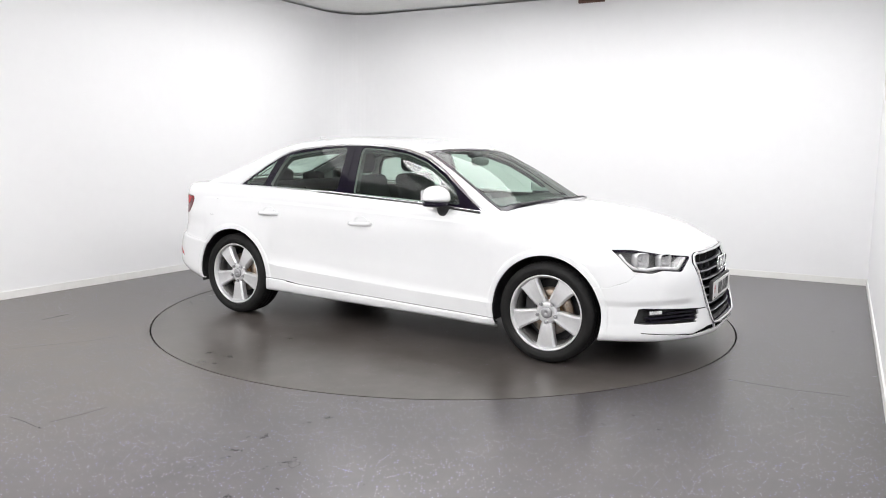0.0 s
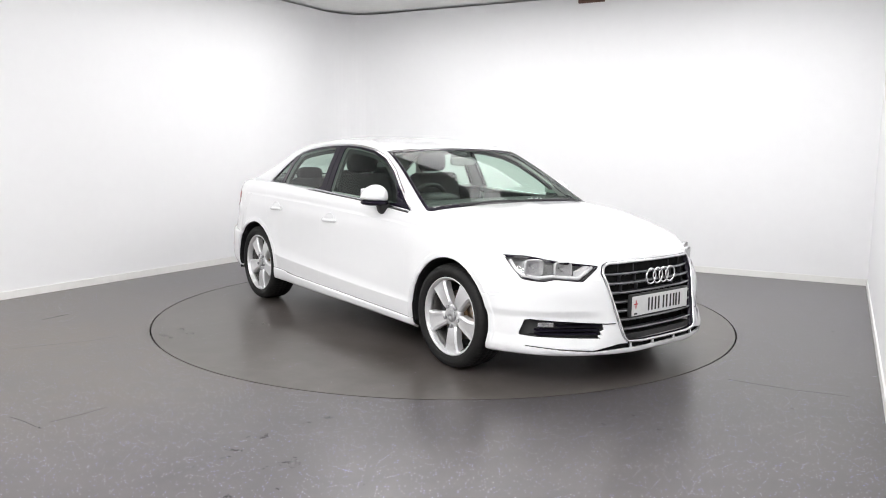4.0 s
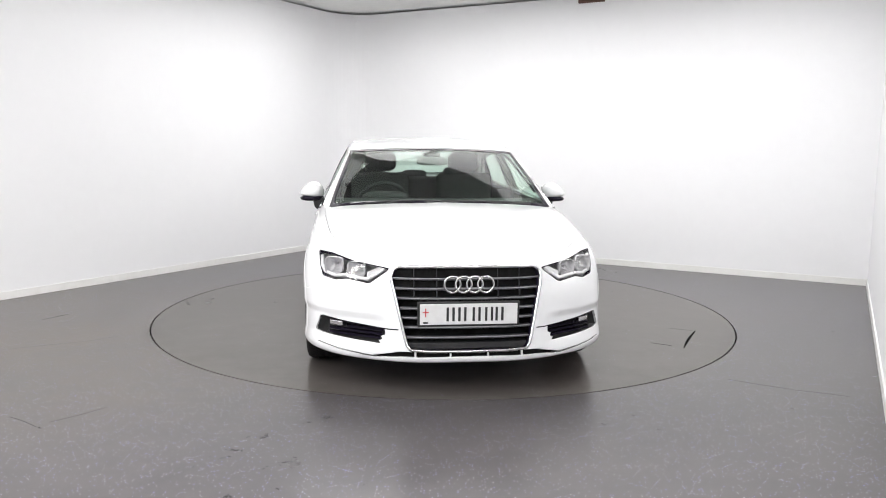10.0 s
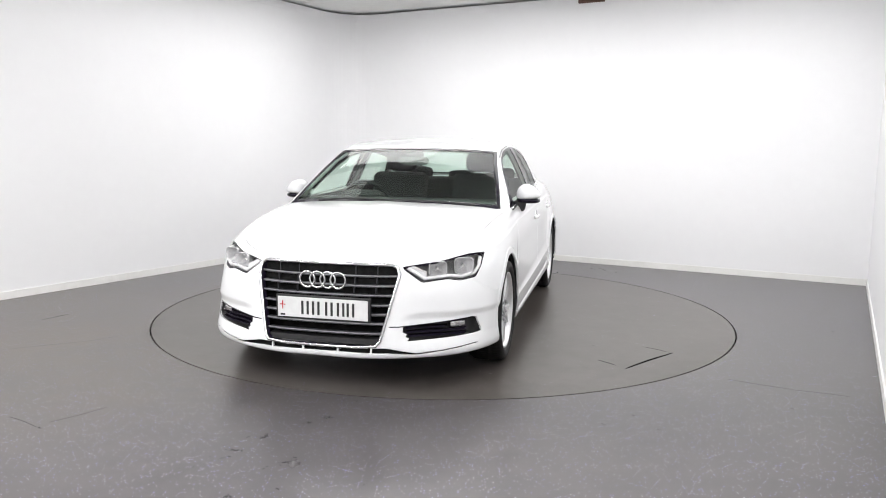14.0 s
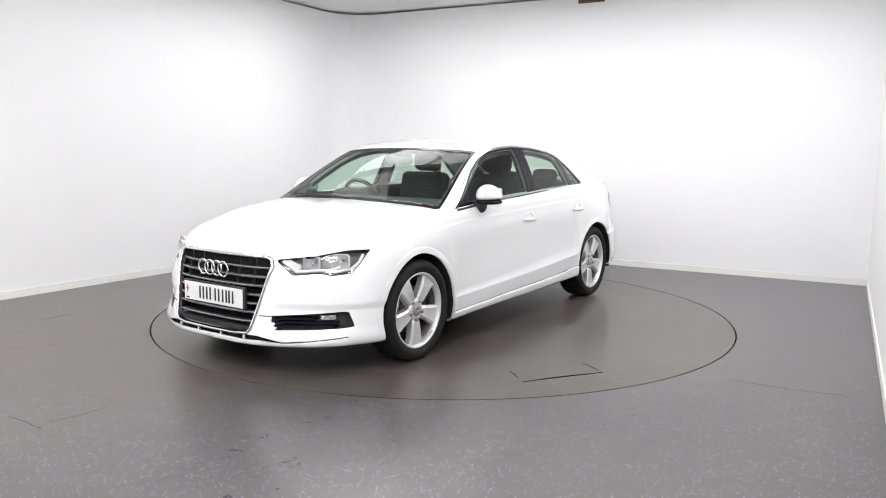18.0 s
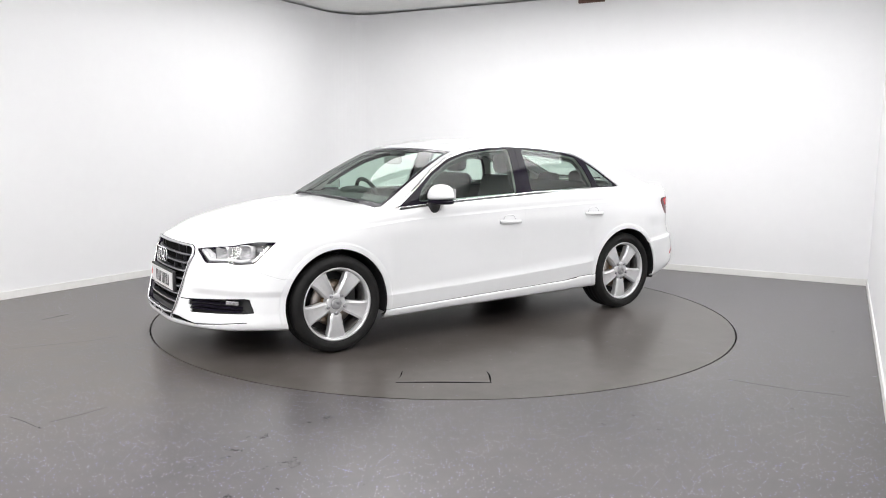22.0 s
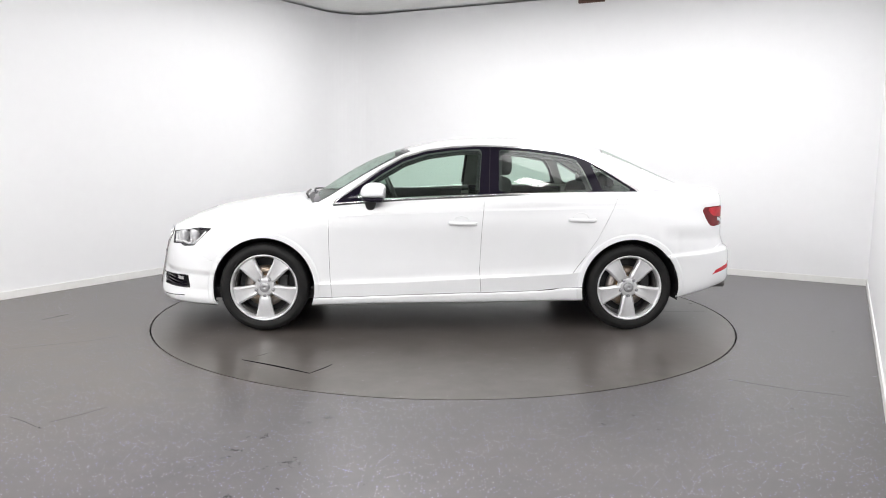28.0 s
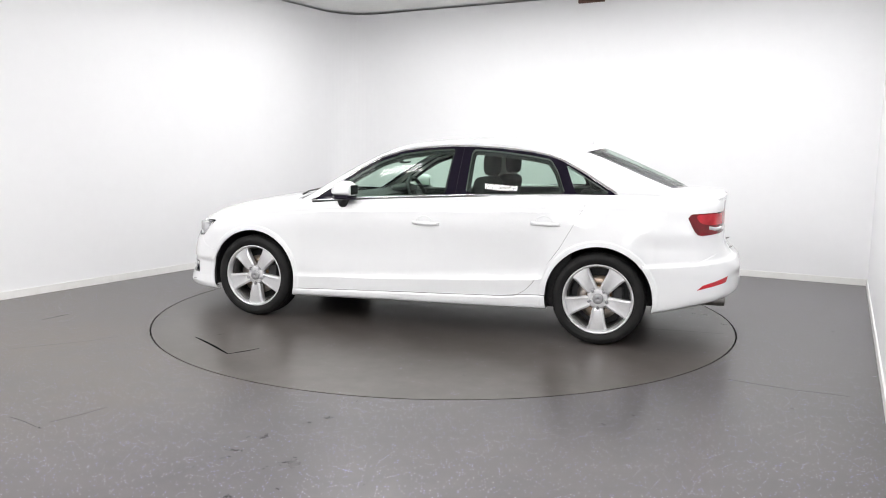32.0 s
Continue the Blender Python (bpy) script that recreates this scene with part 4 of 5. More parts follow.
for sg in BOTH:
    roof_skin.sheet("side_frame", solid & ~upper, PAINT, car, sides=(sg,))
    roof_skin.sheet("pillar_lining", (solid & ~upper & (c[:, 2] > 0.98)) | (d_dlo & ~pane), LINING, car, "pale grey pillar lining", thick=0.0, lift=-0.03, sides=(sg,))
    roof_skin.sheet("roof_ditch", ditch, BLACK, car, "black roof seam", thick=0.004, lift=-0.004, sides=(sg,))
    roof_skin.sheet("window_trim", d_trim & ~d_dlo, CHROME, car, "bright chrome window surround", thick=0.008, lift=0.004, sides=(sg,))
    roof_skin.sheet("window_gap", d_e, BLACK, car, "black seal outside the window surround", thick=0.004, lift=-0.003, sides=(sg,))
    roof_skin.sheet("door_frame_lining", inner_rim, BLACK, car, "dark inner door frame", thick=0.012, lift=-0.03, sides=(sg,))
    roof_skin.sheet("pillar_gap", pillar_gap, BLACK, car, "black gap between the door pillars", thick=0.004, lift=-0.006, sides=(sg,))
    roof_skin.sheet("pillar_trim", d_dlo & ~pane & ~pillar_gap, GLOSS, car, "gloss black door pillar trim", thick=0.006, sides=(sg,))
    roof_skin.sheet("window", d_f, GLASS, doors["f", sg], "green-tinted door glass", thick=0.004, lift=-0.003, sides=(sg,))
    roof_skin.sheet("window", d_r, DARK_GLASS, doors["r", sg], "green-tinted door glass", thick=0.004, lift=-0.003, sides=(sg,))
    roof_skin.sheet("quarter_window", d_q, DARK_GLASS, car, "dark quarter glass", thick=0.004, lift=-0.003, sides=(sg,))


# ---- car: wheels ----
def tread_cut(bm, size):
    """Narrow cross grooves round a tyre's shoulder."""
    for i, v in enumerate(bm.verts):
        r = math.hypot(v.co.x, v.co.z)
        if r > TYRE_R - 0.0125 and (i // size) % 3 == 0:
            v.co.x, v.co.z = v.co.x * (r - 0.004) / r, v.co.z * (r - 0.004) / r
    return bm


def wheel(x, y, sg):
    """Tyre, rim, five broad spokes, bolts, cap and brake behind them; the outer face looks along +y * sg."""
    hub = new("wheel")
    hub.parent = car
    hub.matrix_basis = pose(x, y * sg, HUB_Z, 0, 0, 0 if sg > 0 else 180)
    hub["label"] = "silver five-spoke alloy wheel with black tyre"
    R = TYRE_R
    profile = ((R - 0.078, 0.010), (R - 0.060, 0.018), (R - 0.046, 0.0205), (R - 0.040, 0.0215), (R - 0.034, 0.0195), (R - 0.014, 0.012), (R - 0.003, -0.008), (R, -0.03), (R - 0.006, -0.043),
               (R, -0.049), (R, -0.078), (R - 0.007, -0.084), (R, -0.090), (R, -0.114), (R - 0.007, -0.120), (R, -0.126), (R - 0.003, -0.17),
               (R - 0.014, -0.19), (R - 0.04, -0.2), (R - 0.08, -0.19), (R - 0.085, -0.1))
    part("tyre", tread_cut(revolve(profile, 216), len(profile)), TYRE, hub, "black road tyre", True)
    rim_part = part("rim", revolve(((0.240, 0.002), (0.239, 0.008), (0.233, 0.011), (0.227, 0.008), (0.2225, -0.004), (0.219, -0.02), (0.214, -0.032), (0.236, -0.034), (0.240, -0.02)), 72), ALLOY, hub,
                    "silver alloy rim", True)
    # Same casting as the rim, with the wheel's inner shade put into its colour.
    part("barrel", revolve(((0.214, -0.032), (0.205, -0.06), (0.200, -0.17), (0.238, -0.18), (0.236, -0.034)), 48), BARREL, hub, "rim barrel coloured dark for the shade inside the wheel", True)
    bm = bmesh.new()
    stations = ((0.030, 0.022, -0.022), (0.055, 0.030, -0.018), (0.085, 0.040, -0.009), (0.13, 0.047, -0.006), (0.17, 0.054, -0.006), (0.198, 0.061, -0.008), (0.214, 0.070, -0.010), (0.224, 0.086, -0.012))
    rings = []
    for r, w, h in stations:
        z = -math.sqrt(max(r * r - 0.15 * w * w, 1e-6))
        e = 0.009 + 0.004 * (r > 0.05)
        rings.append([bm.verts.new(q) for q in ((-w, h - 0.05, z), (-w, h - 0.011, z), (-w + e, h, z), (-w * 0.35, h - 0.002, z), (w * 0.35, h - 0.002, z), (w - e, h, z), (w, h - 0.011, z), (w, h - 0.05, z))])
    for a, b in zip(rings, rings[1:]):
        for k in range(8):
            bm.faces.new((a[k], a[(k + 1) % 8], b[(k + 1) % 8], b[k]))
    bm.faces.new(rings[0])
    bm.faces.new(rings[-1])
    bmesh.ops.recalc_face_normals(bm, faces=bm.faces)
    sp = part("spoke", bm, ALLOY, hub)
    for k in range(1, 5):
        s2 = sp.copy()
        scene.collection.objects.link(s2)
        s2.matrix_basis = pose(0, 0, 0, 0, 72 * k, 0)
    part("hub_plate", revolve(((0.066, -0.018), (0.060, -0.014), (0.040, -0.016), (0.001, -0.016), (0.001, -0.045), (0.08, -0.045)), 40), ALLOY, hub, "", True)
    part("centre_cap", revolve(((0.001, -0.002), (0.020, -0.0025), (0.031, -0.005), (0.036, -0.009), (0.037, -0.016), (0.001, -0.016)), 30), BOLT, hub, "plain grey centre cap", True)
    bolt = None
    for k in range(5):
        a = radians(90 + 36 + 72 * k)
        if bolt is None:
            bolt = part("bolt", revolve(((0.001, 0.004), (0.006, 0.004), (0.0105, 0.001), (0.0125, -0.01), (0.001, -0.01)), 10), BOLT, hub, "grey wheel bolt", True)
            ob = bolt
        else:
            ob = bolt.copy()
            scene.collection.objects.link(ob)
        ob.matrix_basis = pose(0.062 * math.cos(a), -0.005, 0.062 * math.sin(a))
    part("brake_disc", revolve(((0.150, -0.075), (0.150, -0.097), (0.06, -0.097), (0.06, -0.075)), 48), DISC, hub, "worn steel brake disc", True)
    part("disc_bell", revolve(((0.080, -0.060), (0.085, -0.09), (0.001, -0.09), (0.001, -0.058)), 32), RUST, hub, "rusty brake disc centre", True)
    part("brake_caliper", box((0.07, 0.07, 0.13), (-0.125 * sg, -0.09, 0.02), 0.012), BLACK, hub, "dark brake caliper")
    # Black disc added to stand for the shade behind the brake.
    part("backing", revolve(((0.195, -0.13), (0.195, -0.135), (0.001, -0.135), (0.001, -0.13)), 32), BLACK, hub, "black disc in place of the shaded space behind the wheel")
    return hub


for sg in BOTH:
    for hx, hy in ((FRONT_HUB, 0.862), (REAR_HUB, 0.850)):
        wheel(hx, hy, sg)
        # arch liner: a dark half tub
        bm = bmesh.new()
        prof = []
        for k in range(25):
            a = radians(-14 + 208 * k / 24)
            prof.append((hx + 0.362 * math.cos(a), HUB_Z + 0.362 * math.sin(a)))
        for (x0, z0), (x1, z1) in zip(prof, prof[1:]):
            bm.faces.new([bm.verts.new(q) for q in ((x0, 0.872 * sg, z0), (x1, 0.872 * sg, z1), (x1, 0.52 * sg, z1), (x0, 0.52 * sg, z0))])
        bm.faces.new([bm.verts.new((x, 0.52 * sg, z)) for x, z in prof])
        bmesh.ops.remove_doubles(bm, verts=bm.verts, dist=1e-5)
        part("arch_liner", bm, BLACK, car, "dark wheel-arch liner")

# ---- car: underside, cabin ----
part("floor_pan", box((3.55, 1.5, 0.09), (0.15, 0, 0.26), 0.02), BLACK, car, "dark underbody")
part("engine_bay", box((0.85, 1.0, 0.40), (1.45, 0, 0.47), 0.02), BLACK, car, "dark engine bay mass")
part("boot_floor", box((0.75, 1.0, 0.40), (-1.66, 0, 0.60), 0.02), BLACK, car, "dark boot interior")


# ---- car: fittings on the body ----
front_pts = skin.v[(skin.v[:, 0] > 1.5) & (skin.v[:, 4] < 5.05)]
side_pts = skin.v[(np.abs(skin.v[:, 0]) < 2.0) & (skin.v[:, 4] < 5.05)]


def front_x(y, z):
    """How far forward the nose reaches at a place across and up."""
    d = (front_pts[:, 1] - abs(y)) ** 2 + (front_pts[:, 2] - z) ** 2
    near = np.argsort(d)[:10]
    w = 1 / (d[near] + 1e-4)
    return float((front_pts[near, 0] * w).sum() / w.sum())


def side_y(x, z):
    d = (side_pts[:, 0] - x) ** 2 + (side_pts[:, 2] - z) ** 2
    near = np.argsort(d)[:4]
    w = 1 / (d[near] + 1e-6)
    return float((side_pts[near, 1] * w).sum() / w.sum())


def sweep(points, section):
    """A bar with a fixed (forward, up) section along a line of points across the car."""
    bm = bmesh.new()
    rings = [[bm.verts.new((x + a, y, z + b)) for a, b in section] for x, y, z in points]
    n = len(section)
    for a, b in zip(rings, rings[1:]):
        for k in range(n):
            bm.faces.new((a[k], a[(k + 1) % n], b[(k + 1) % n], b[k]))
    bm.faces.new(rings[0])
    bm.faces.new(rings[-1])
    bmesh.ops.recalc_face_normals(bm, faces=bm.faces)
    return bm


def blob(size, at, power=0.7, steps=(24, 14), shape=None):
    """A rounded block (superellipsoid), optionally shaped by a function of its unit point."""
    bm = bmesh.new()
    bmesh.ops.create_uvsphere(bm, u_segments=steps[0], v_segments=steps[1], radius=1.0)
    for v in bm.verts:
        q = Vector([math.copysign(abs(k) ** power, k) for k in v.co])
        if shape:
            q = shape(q)
        v.co = Vector((q.x * size[0] / 2 + at[0], q.y * size[1] / 2 + at[1], q.z * size[2] / 2 + at[2]))
    return bm


edge_half = [q for q in GRILLE_HOLE if q[0] > 0]
edge_half = sorted([q for q in edge_half if q[1] > .6], key=lambda q: q[0]) + sorted([q for q in edge_half if q[1] <= .6], key=lambda q: -q[1])
edge_half = [(0.0, .683), (0.12, .683), (0.25, .683)] + edge_half + [(0.2, .259), (0.1, .2585), (0.0, .258)]
loop = edge_half + [(-y, z) for y, z in reversed(edge_half[1:-1])]
part("chrome_frame", tube([(front_x(y, z) + 0.003, y * 1.015, 0.47 + (z - 0.47) * 1.022) for y, z in loop], 0.0085, 8, closed=True), CHROME, grille, "chrome grille surround", True)
# Flat dark sheet that stands in for the deep shade between the slats.
backing = [(front_x(y, 0.47) - 0.075, y, 0.47) for y in np.linspace(-0.40, 0.40, 9)]
part("backing", sweep(backing, ((0, -0.215), (0, 0.222), (-0.01, 0.222), (-0.01, -0.215))), DARK, grille, "flat black backing behind the slats, for the shade between them")
part("slat", sweep([(front_x(y, .285) - 0.022, y, .282) for y in np.linspace(-.315, .315, 13)], ((-0.05, -0.018), (0, -0.018), (0, 0.012), (-0.05, 0.012))), BLACK, grille, "black lowest slat")
for z in (.622, .571, .521, .469, .420, .372, .320):
    half = max(x for x, zz in ((np.interp(z, [.262, .29, .628, .668], [.30, .325, .403, .385]), z),)) - 0.004
    pts = [(front_x(y, z) - 0.018, y, z) for y in np.linspace(-half, half, 13)]
    part("slat", sweep(pts, ((-0.04, -0.005), (-0.008, -0.007), (0.0, -0.004), (-0.002, 0.0035), (-0.040, 0.005))), GRILLE, grille, "", False)
    part("slat_edge", sweep([(x + 0.001, y, zz + 0.001) for x, y, zz in pts], ((-0.006, 0.002), (0.001, 0.0), (0.001, 0.0046), (-0.006, 0.0056))), SATIN, grille, "thin bright slat edge")
for y in (-.285, -.165, .165, .285):
    for z in (.648, .597, .546):
        part("strut", box((0.02, 0.005, 0.047), (front_x(y, z) - 0.036, y, z)), GRILLE, grille)
# emblem: four plain interlocked rings
emblem = new("emblem")
emblem.parent = grille
emblem["label"] = "chrome emblem of four plain rings"
emblem_x = front_x(0, 0.60) + 0.016
for k in range(4):
    pts = [(emblem_x + 0.002 * (k % 2), -0.0885 + 0.059 * k + 0.0425 * math.cos(a), 0.602 + 0.0425 * math.sin(a)) for a in np.linspace(0, 2 * math.pi, 41)[:-1]]
    bm = bmesh.new()
    rings = []
    cen = Vector((emblem_x, -0.0885 + 0.059 * k, 0.602))
    for q in pts:
        q = Vector(q)
        d = (q - cen).normalized()
        rings.append([bm.verts.new(q + d * (0.0062 * math.cos(b)) + Vector((0.005 * math.sin(b), 0, 0))) for b in np.linspace(0, 2 * math.pi, 9)[:-1]])
    for i in range(40):
        for j in range(8):
            bm.faces.new((rings[i][j], rings[i][(j + 1) % 8], rings[(i + 1) % 40][(j + 1) % 8], rings[(i + 1) % 40][j]))
    bmesh.ops.recalc_face_normals(bm, faces=bm.faces)
    part("ring", bm, CHROME, emblem, "", True)

# number plate with plain bars for its writing
plate_x, plate_z = 2.186, 0.446
plate = part("number_plate", box((0.006, 0.52, 0.111), (plate_x, 0, plate_z), 0.002), PLATE, fb, "white number plate with plain dark bars")
part("plate_holder", box((0.02, 0.545, 0.132), (plate_x - 0.014, 0, plate_z), 0.004), BLACK, plate, "black plate holder")
for yc in (-.0985, -.036, .040, .107, .163):
    for dy in (-.0155, .0155):
        part("bar", box((0.003, 0.0125, 0.074), (plate_x + 0.0035, yc + dy, plate_z)), BLACK, plate, "dark plain bar")
part("red_bar", box((0.003, 0.005, 0.046), (plate_x + 0.0035, -.230, plate_z + 0.010)), RED, plate, "thin red bar")
part("red_bar", box((0.003, 0.032, 0.005), (plate_x + 0.0036, -.230, plate_z + 0.012)), RED, plate, "thin red bar")
part("bar", box((0.003, 0.026, 0.009), (plate_x + 0.0035, -.230, plate_z - 0.043)), BLACK, plate, "small dark plain bar")

# lower intake slots, fog lamp openings
skin.sheet("intake_slot", is_slot, DARK, fb, "black lower intake slot", thick=-0.02, lift=-0.021, sides=BOTH)
for sg in BOTH:
    fog = skin.sheet("fog_grille", is_fog, BLACK, fb, "black side intake with fog lamp", thick=-0.05, lift=-0.051, sides=(sg,))
    for k, (z, y0, y1) in enumerate(((.352, .45, .64), (.330, .455, .735), (.309, .465, .735))):
        pts = [(front_x(y, z) - 0.012, y * sg, z) for y in np.linspace(y0, y1, 9)]
        part("fin", sweep(pts, ((-0.035, -0.005), (0, -0.005), (0, 0.004), (-0.035, 0.005))), GLOSS, fog, "gloss black fin")
    pts = [(front_x(y, z) + 0.001, y * sg, z) for y, z in ((.372, .362), (.42, .362), (.47, .364), (.54, .369), (.62, .375), (.70, .382), (.77, .388))]
    part("trim_line", tube(pts, 0.003, 8), GLOSS, fb, "thin dark trim line over the side intake", True)
    lamp_y, lamp_z = 0.690, 0.358
    lx = front_x(lamp_y, lamp_z) - 0.034
    turn = Matrix.Rotation(radians(40 * sg), 4, "Z")
    fl = part("fog_lamp", box((0.03, 0.090, 0.030), (0, 0, 0), 0.007, 3, Matrix.Translation((lx, lamp_y * sg, lamp_z)) @ turn), REFLECTOR, fog, "bright fog lamp")
    part("glass", blob((0.02, 0.07, 0.028), (lx + 0.014, lamp_y * sg, lamp_z), 0.6), CLEAR, fl, "clear lamp glass", True)

# headlamp bowls, light guide and washer covers are seen through the clear cover
heads = [o for o in car.children if o.name.split(".")[0] == "headlight"]
for hl, sg in zip(heads, BOTH):
    for yc, zc, r in ((.700, .664, .054), (.578, .655, .050)):
        bx = front_x(yc, zc) - 0.028
        bm = revolve(((r, 0.030), (r * 0.97, 0.010), (r * 0.8, -0.012), (r * 0.45, -0.028), (0.006, -0.034), (0.006, -0.040), (r * 0.9, -0.02), (r * 1.06, 0.01), (r * 1.05, 0.031)), 36)
        for v in bm.verts:                        # squared bowl
            a = math.atan2(v.co.z, v.co.x)
            k = (abs(math.cos(a)) ** 5 + abs(math.sin(a)) ** 5) ** -0.2
            v.co.x, v.co.z = v.co.x * k * 0.95, v.co.z * k * 0.80
        bmesh.ops.transform(bm, matrix=Matrix.Translation((bx, yc * sg, zc)) @ Matrix.Rotation(radians(-90 + 22 * sg), 4, "Z"), verts=bm.verts)
        bowl = part("lamp_bowl", bm, BOWL, hl, "mirror-bright lamp bowl", True)
        part("bulb", blob((0.02, 0.013, 0.013), (bx + 0.002, yc * sg, zc), 1.0, (12, 8)), LENS_WHITE, bowl, "pale lamp bulb", True)
    guide_pts = [(front_x(y, z) - 0.016, y * sg, z) for y, z in ((.775, .70), (.775, .655), (.757, .622), (.70, .609), (.64, .618), (.58, .612), (.525, .608), (.475, .640), (.438, .665))]
    part("light_guide", tube(guide_pts, 0.0105, 10, flat=1.0), GUIDE, hl, "pale daytime light strip", True)
    bm = sweep([(front_x(y, z) - 0.024, y * sg, z) for y, z in ((.452, .660), (.478, .646), (.505, .632), (.530, .622))], ((-0.012, -0.010), (0.004, -0.012), (0.006, 0.020), (-0.012, 0.022)))
    part("indicator", bm, GUIDE, hl, "pale indicator lens")

# tail lamp's pale insert, exhaust, fin
tails = [o for o in car.children if o.name.split(".")[0] == "tail_light"]
tail_pts = skin.v[(skin.v[:, 0] < -1.8) & (skin.v[:, 4] < 5)]
for tl, sg in zip(tails, BOTH):
    near = lambda x, z: float(tail_pts[np.argmin((tail_pts[:, 0] - x) ** 2 + (tail_pts[:, 2] - z) ** 2), 1])
    pts = [((x), (near(x, z) - 0.009) * sg, z) for x, z in ((-2.0, .812), (-2.035, .803), (-2.07, .803), (-2.10, .806))]
    part("reversing_lens", tube(pts, 0.016, 8, flat=0.9), LENS_WHITE, tl, "pale reversing lamp lens", True)
for k, y in enumerate((.50, .585)):
    bm = revolve(((0.036, 0), (0.036, 0.16), (0.032, 0.165), (0.029, 0.16), (0.029, 0.01)), 28)
    bmesh.ops.transform(bm, matrix=Matrix.Translation((-1.955 - 0.012 * k, y, 0.312)) @ Matrix.Rotation(radians(90), 4, "Z"), verts=bm.verts)
    part("exhaust_pipe", bm, STEEL, rb, "short chrome exhaust tip", True)
bm = sweep([(-1.10, y, 1.367) for y in (-0.018, 0, 0.018)], ((0.07, -0.008), (0.015, 0.014), (-0.04, 0.032), (-0.054, 0.031), (-0.05, -0.014)))
bmesh.ops.bevel(bm, geom=bm.edges[:], offset=0.005, segments=2, affect="EDGES")
part("aerial_fin", bm, PAINT, roof, "white shark-fin aerial")

# bright belt mouldings under the side windows
for sg in BOTH:
    pts = [(x, (float(table(BELT_Y, [x])[0]) + 0.0165) * sg, float(np.interp(-x, [-.83, -.4, .02, .37, 1.15, 1.40], [.912, .945, .968, .987, 1.001, 1.003])) - 0.001) for x in np.linspace(0.83, -1.40, 40)]
    part("belt_moulding", tube(pts, 0.0065, 8, flat=1.0), CHROME, car, "thin chrome belt moulding", True)
    pts = [(x, y + 0.004 * sg, z - 0.0105) for x, y, z in pts]
    part("belt_seal", tube(pts, 0.0045, 6), BLACK, car, "black belt seal", True)

# ---- car: doors' handles and mirrors ----
for sg in BOTH:
    for key, xm in (("f", -0.092), ("r", -0.953)):
        z = 0.780 + 0.028 * (key == "r")
        d = doors[key, sg]
        pts = [(xm + 0.098 * u, (side_y(xm + 0.098 * u, z) + 0.020 * (1 - abs(u) ** 4) - 0.004) * sg, z + 0.002 * u) for u in np.linspace(-1, 1, 17)]
        part("handle", tube(pts, 0.0092, 12, flat=1.45), PAINT, d, "white door handle", True)
        dish = [(xm + 0.01 + 0.055 * math.cos(a), (side_y(xm, z) + 0.0005) * sg, z + 0.016 + 0.037 * math.sin(a)) for a in np.linspace(0, math.pi, 15)]
        part("handle_cup", tube(dish, 0.0024, 8), PAINT, d, "rim of the shallow grip recess", True)
    d = doors["f", sg]
    def cap_shape(q, sg=sg):
        u = q.y * sg
        top = 1.0 - 0.50 * max(u + 0.25, 0) ** 1.5 / 1.4 if q.z > 0 else 0.32 - 0.10 * u
        return Vector((max(q.x, -0.72) * (1 - 0.22 * max(u, 0)), q.y, q.z * top))
    m = part("door_mirror", blob((0.205, 0.172, 0.172), (0.532, 0.887 * sg, 0.982), 0.84, (36, 24), cap_shape), PAINT, d, "white door mirror with black foot", True)
    def shell_shape(q, sg=sg):
        u = q.y * sg
        return Vector((max(q.x, -0.6) * (1 - 0.22 * max(u, 0)), q.y, q.z - 0.15 * u * (q.z > 0)))
    part("mirror_base", blob((0.200, 0.168, 0.044), (0.530, 0.886 * sg, 0.949), 0.76, (28, 14), shell_shape), GLOSS, m, "black lower mirror shell", True)
    part("mirror_foot", blob((0.10, 0.085, 0.095), (0.565, 0.832 * sg, 0.915), 0.65, (20, 12), lambda q, sg=sg: Vector((q.x * (0.8 + 0.2 * q.z), q.y + 0.2 * q.z * sg, q.z))), BLACK, m, "black mirror foot", True)
    part("mirror_glass", box((0.006, 0.125, 0.07), (0.459, 0.880 * sg, 1.002), 0.002), REFLECTOR, m, "mirror glass")

# ---- car: scuttle and wipers ----
c_body = skin.centres()
scuttle = skin.sheet("scuttle", (c_body[:, 4] > 5) & (f_cowl(c_body) < 0) & (c_body[:, 0] > 0.86), BLACK, car, "black scuttle panel below the windscreen", thick=0.0, lift=-0.012, sides=BOTH)
for pts in (((1.035, 0.60, .968), (1.075, 0.42, .985), (1.092, 0.2, .992), (1.098, -0.02, .994)), ((1.055, 0.05, .985), (1.075, -0.15, .995), (1.045, -0.36, .988), (1.0, -0.52, .968))):
    w = part("wiper", tube([(x - 0.010, y, z - 0.027) for x, y, z in pts], 0.008, 8, flat=0.8), BLACK, car, "black windscreen wiper", True)

